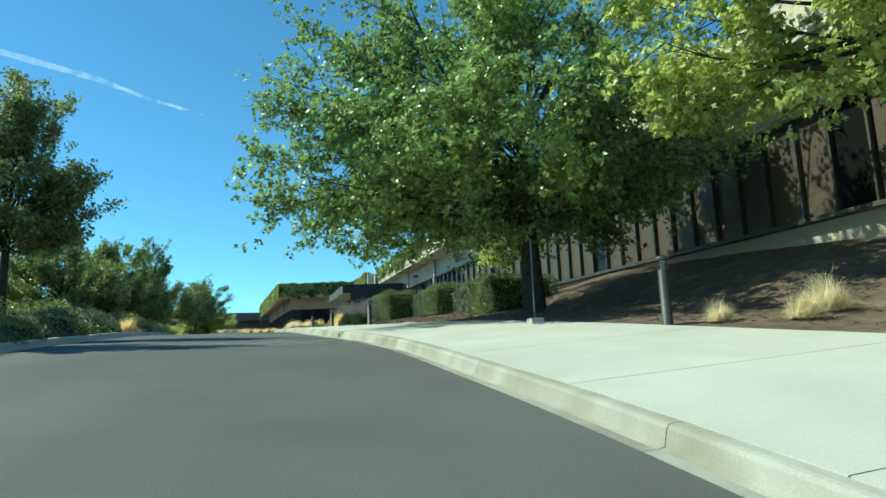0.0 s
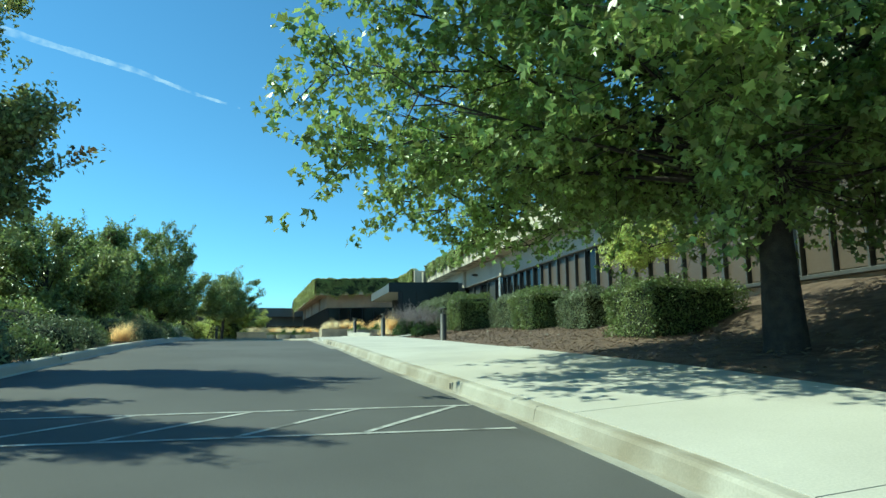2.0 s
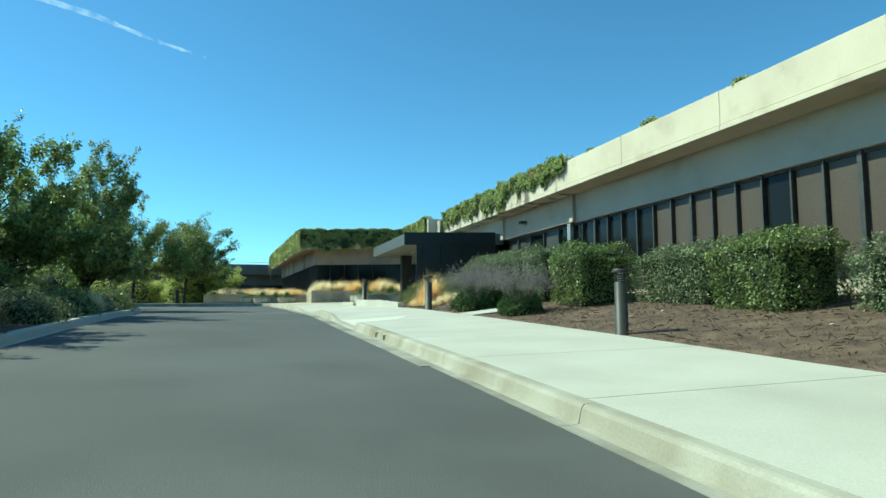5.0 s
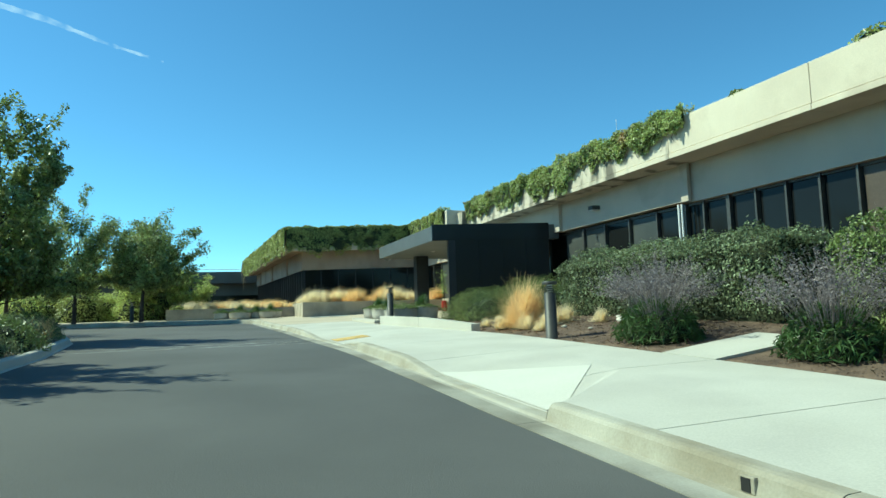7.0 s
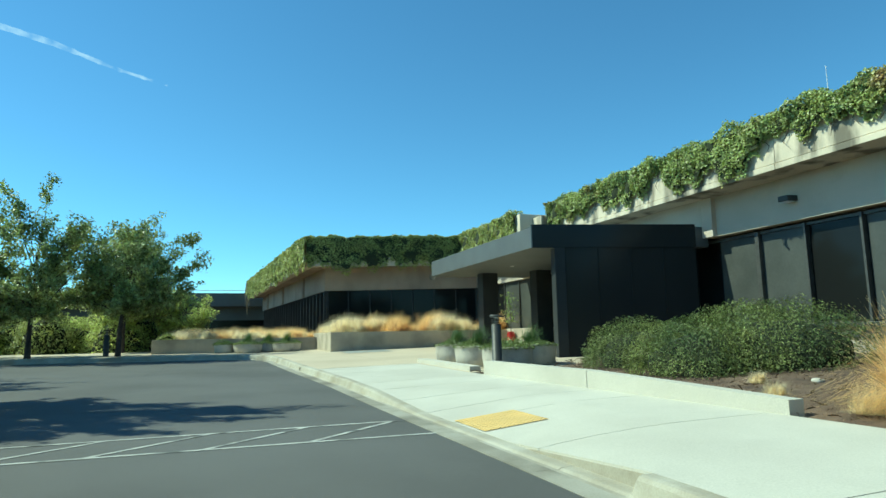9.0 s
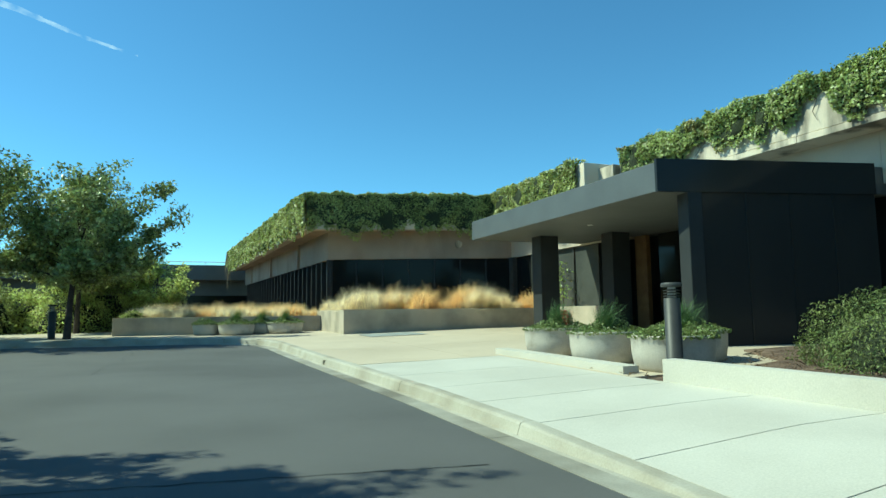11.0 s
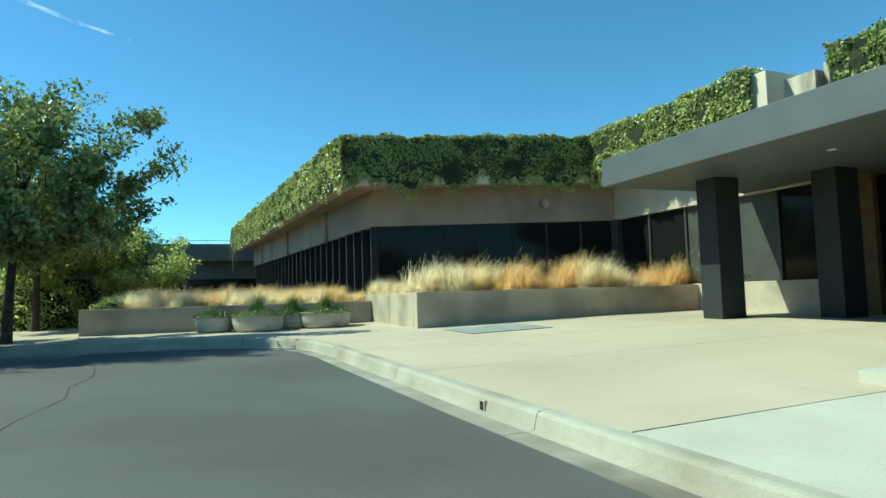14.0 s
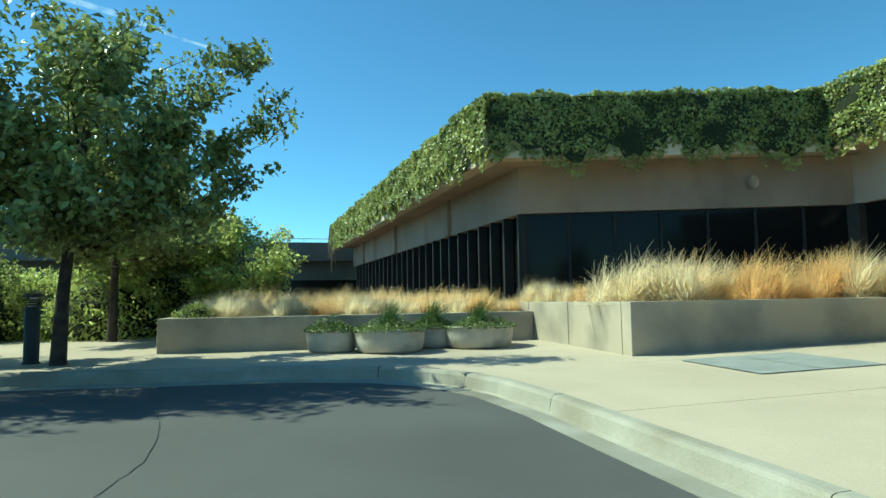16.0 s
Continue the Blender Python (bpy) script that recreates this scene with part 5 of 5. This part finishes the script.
def car(x, y, z, turn):
    root = tagged(empty("car", (x, y, z)), "white parked saloon car behind shrubs", "car")
    root.rotation_euler.z = turn
    side = [(-2.2, 0.35), (-2.25, 0.7), (-2.1, 0.95), (-1.3, 1.02), (-0.7, 1.42), (0.6, 1.45), (1.25, 1.0), (2.05, 0.88), (2.25, 0.6), (2.2, 0.35)]
    bm = bmesh.new()
    rows = []
    for yy, f in ((-0.88, 0.96), (-0.8, 1.0), (0.8, 1.0), (0.88, 0.96)):
        rows.append([bm.verts.new((a * f, yy * (0.82 if zz > 1.2 else 1), zz)) for a, zz in side])
    for p, q in zip(rows, rows[1:]):
        for k in range(len(side)):
            bm.faces.new((p[k], p[(k + 1) % len(side)], q[(k + 1) % len(side)], q[k]))
    bm.faces.new(rows[0][::-1])
    bm.faces.new(rows[-1])
    bmesh.ops.recalc_face_normals(bm, faces=bm.faces)
    part("body", bm, WHITE, root, "white painted body")
    for s in (-1, 1):
        bm = bmesh.new()
        v = [bm.verts.new((a, s * (0.895 - 0.17 * max(0, (zz - 1.0) / 0.4)), zz)) for a, zz in ((-1.15, 1.04), (-0.66, 1.36), (0.55, 1.38), (1.05, 1.03))]
        bm.faces.new(v if s < 0 else v[::-1])
        part("side_window", bm, GLASS, root)
        for wx in (-1.35, 1.4):
            bm = lathe([(0.30, -0.1), (0.33, -0.06), (0.33, 0.06), (0.30, 0.1)], 20)
            bmesh.ops.rotate(bm, verts=bm.verts, matrix=Matrix.Rotation(math.pi / 2, 3, "X"))
            bmesh.ops.translate(bm, verts=bm.verts, vec=(wx, s * 0.82, 0.33))
            part("wheel", bm, RUBBER, root)
    return root


car(-16.0, 34.0, road_z(34.0) + 0.28, 1.4)

# road markings and covers


def stripe(x0, y0, x1, y1, w):
    d = Vector((x1 - x0, y1 - y0)).normalized()
    s = Vector((-d.y, d.x)) * w / 2
    n = max(2, int(math.hypot(x1 - x0, y1 - y0) / 0.4))
    verts, faces = [], []
    for k in range(n + 1):
        x, y = x0 + (x1 - x0) * k / n, y0 + (y1 - y0) * k / n
        for q in (1, -1):
            verts.append((x + s.x * q, y + s.y * q, road_z(y + s.y * q) + 0.005))
    for k in range(n):
        faces.append((2 * k, 2 * k + 2, 2 * k + 3, 2 * k + 1))
    return raw_mesh("stripe", verts, faces, PAINT)


for y0, gap in ((39.5, 1.08), (11.8, 1.3)):
    marks = tagged(empty("road_marking"), "thin white painted crossing hatch on asphalt", "road marking", kind="structure")
    right = kerb_x(y0) - 0.36
    part("stripe", stripe(right + 0.1, y0, -3.9, y0 + 0.05, 0.06), PAINT, marks)
    part("stripe", stripe(right + 0.1, y0 + gap, -3.9, y0 + gap - 0.1, 0.06), PAINT, marks)
    for k in range(4):
        x = right - 0.1 - k * 1.02
        part("stripe", stripe(x, y0 + gap - 0.04, x - 1.1, y0 + 0.05, 0.06), PAINT, marks)

pad = tagged(empty("tactile_paving"), "yellow tactile paving plate with raised domes", "tactile paving", kind="structure")
bm = bmesh.new()
corners = [(1.33, 40.08), (2.1, 40.08), (2.1, 39.2), (1.33, 39.2)]
v = [bm.verts.new((x + 0.1, y, walk_z(x + 0.1, y) + 0.008)) for x, y in corners]
bm.faces.new(v[::-1])
part("plate", bm, YELLOW, pad)
bm = bmesh.new()
for i in range(14):
    for j in range(12):
        x, y = 1.46 + i * 0.055, 39.24 + j * 0.07
        lathe([(0.019, 0), (0.012, 0.008)], 6, bm, (x, y, walk_z(x, y) + 0.006))
part("domes", bm, YELLOW, pad)

cover = tagged(empty("vault_cover"), "pair of grey metal vault covers set in the plaza", "access cover", kind="structure")
for k in range(2):
    bm = bmesh.new()
    v = [bm.verts.new((x, y, plaza_z(x, y) + 0.012)) for x, y in ((3.35 + 0.87 * k, 55.6), (4.2 + 0.87 * k, 55.6), (4.2 + 0.87 * k, 57.0), (3.35 + 0.87 * k, 57.0))]
    bm.faces.new(v)
    part("lid", bm, IRON, cover)

# contrail, far off in the sky
trail_dirs = [(-0.42, 0.86, 0.425), (-0.30, 0.8665, 0.3985), (-0.2183, 0.8946, 0.3898), (-0.15, 0.915, 0.3735), (-0.0797, 0.929, 0.361)]
pts = []
trail_dirs = [(a + 0.022 * e, e, u - 0.009) for a, e, u in trail_dirs]
for k in range(len(trail_dirs) - 1):
    for j in range(12):
        pts.append(Vector(trail_dirs[k]).lerp(Vector(trail_dirs[k + 1]), j / 12).normalized() * 4000)
verts, faces = [], []
rt = np.random.default_rng(9)
for k, p in enumerate(pts):
    w = 16 * (1 - k / len(pts)) + 6 + float(rt.uniform(-3, 3))
    up = Vector((0, 0, 1))
    verts += [tuple(p - up * w), tuple(p + up * w)]
for k in range(len(pts) - 1):
    faces.append((2 * k, 2 * k + 1, 2 * k + 3, 2 * k + 2))
tr = part("contrail", raw_mesh("contrail", verts, faces, CLOUD), CLOUD)
tr.visible_shadow = False
# stems that show under the vines
for k in range(4):
    ob = [o for o in bpy.data.objects if o.name == ("vine" if k == 0 else "vine.%03d" % k)][0]
    bm = bmesh.new()
    o, d, ln, face = (((10.72, 38.4, 8.4), (0, 1, 0), 15, (-1, 0)), ((9.92, 55.1, 8.4), (0, 1, 0), 5.5, (-1, 0)), ((PB[0], PB[1], 8.3), (fd.x, fd.y, 0), 7, (fd.y, -fd.x)), ((PB[0], PB[1], 8.3), (sd.x, sd.y, 0), 24, (-sd.y, sd.x)))[k]
    for s in np.arange(0.3, ln, 0.55):
        p = [Vector(o) + Vector(d) * float(s + 0.1 * math.sin(7 * s + 3 * j)) + Vector((face[0], face[1], 0)) * 0.03 - Vector((0, 0, 0.22 * j)) for j in range(4)]
        tube(bm, [tuple(q) for q in p], [0.012, 0.01, 0.008, 0.004], 5)
    part("stem_net", bm, BARK, ob)

hang = tagged(empty("dry_vine"), "dry brown vine stems hanging below a parapet's end", "climbing vine", group="climbing vines")
hr = np.random.default_rng(19)
run = Vector((sd.x, sd.y, 0))
end = Vector((PB[0], PB[1], 8.3)) + run * 24.3
for k in range(9):
    base = end + run * float(hr.uniform(-0.7, 0.6)) + Vector((-sd.y, sd.x, 0)) * float(hr.uniform(0.05, 0.3))
    bm = bmesh.new()
    drop = float(hr.uniform(1.4, 2.6))
    tube(bm, [tuple(base), tuple(base + Vector((float(hr.uniform(-0.1, 0.1)), 0.05, -drop * 0.5))), tuple(base + Vector((float(hr.uniform(-0.15, 0.15)), 0.1, -drop)))], [0.03, 0.025, 0.012], 5)
    part("stem", bm, DRY_STEM, hang)
tagged(tr, "thin white vapour trail across blue sky", "contrail", kind="structure")

# side path, stones, valve lid, pedestal, roof mast
side_path = tagged(empty("side_path"), "short pale concrete path leading into the bed", "path", kind="structure")
part("slab", strip_slab("slab", lambda y: walk_x(y) + 0.01, lambda y: 5.8, [30.75, 31.2, 31.65], lambda x, y: garden_z(x, y) + 0.035, CONCRETE, 4, 0.15), CONCRETE, side_path)


def stone(x, y, z, r, seed):
    bm = bmesh.new()
    bmesh.ops.create_icosphere(bm, subdivisions=2, radius=r)
    for v in bm.verts:
        v.co *= 0.85 + 0.35 * noise.noise(v.co * (1.2 / r) + Vector((seed, 0, 0)))
        v.co.z *= 0.55
        v.co += Vector((x, y, z + r * 0.2))
    return tagged(part("stone", bm, POT, None, "", True), "pale rounded stone lying in mulch", "stone", group="stones")


gs = np.random.default_rng(15)
for k in range(16):
    x, y = 4.6 + float(gs.uniform(0, 2.6)), 33.8 + float(gs.uniform(0, 5.5))
    stone(x, y, garden_z(x, y), float(gs.uniform(0.05, 0.14)), k)
for k in range(5):
    x, y = 5.0 + float(gs.uniform(0, 2.0)), 19 + float(gs.uniform(0, 8))
    stone(x, y, garden_z(x, y), float(gs.uniform(0.03, 0.06)), 30 + k)
valve = tagged(part("valve_lid", lathe([(0.24, -0.05), (0.24, 0.02), (0.2, 0.035)], 24, None, (4.86, 19.55, garden_z(4.86, 19.55) + 0.01)), CONCRETE), "pale round irrigation valve lid flush in mulch", "valve lid")
mast = bmesh.new()
tube(mast, [(11.9, 42.9, 8.0), (11.9, 42.9, 9.8)], [0.014, 0.007], 6)
tagged(part("roof_mast", mast, WHITE), "thin pale radio mast on the flat roof", "mast")

# bark chips and straw litter on the mulch
chips = np.random.default_rng(17)
n = 14000
cy = chips.uniform(17, 46, n)
cx = np.array([walk_x(v) for v in cy]) + chips.uniform(0.03, 4.0, n)
clear_of_path = (cy < 30.6) | (cy > 31.8)
cx, cy = cx[clear_of_path], cy[clear_of_path]
n = len(cx)
cz = np.array([garden_z(a, e) for a, e in zip(cx, cy)]) + 0.014
litter = part("bark_chips", leaf_mesh("bark_chips", np.stack([cx, cy, cz], 1), np.tile([0, 0, 1.0], (n, 1)), 0.034, BARK_CHIP, chips, 0.3, 0.4), BARK_CHIP)
tagged(litter, "loose brown bark chips over the planting bed", "bark chips", kind="stuff")

m = 2600
ly = chips.uniform(5, 46, m)
lx = np.array([walk_x(v) for v in ly]) + chips.uniform(0.02, 3.2, m)
clear_of_path = (ly < 30.6) | (ly > 31.8)
lx, ly = lx[clear_of_path], ly[clear_of_path]
m = len(lx)
lz = np.array([garden_z(a, e) for a, e in zip(lx, ly)]) + 0.05
twigs = part("straw_litter", leaf_mesh("straw_litter", np.stack([lx, ly, lz], 1), np.tile([0, 0, 1.0], (m, 1)), 0.11, DRY_STEM, chips, 0.3, 0.07), DRY_STEM)
tagged(twigs, "dry straw and twigs scattered over bark mulch", "litter", kind="stuff")
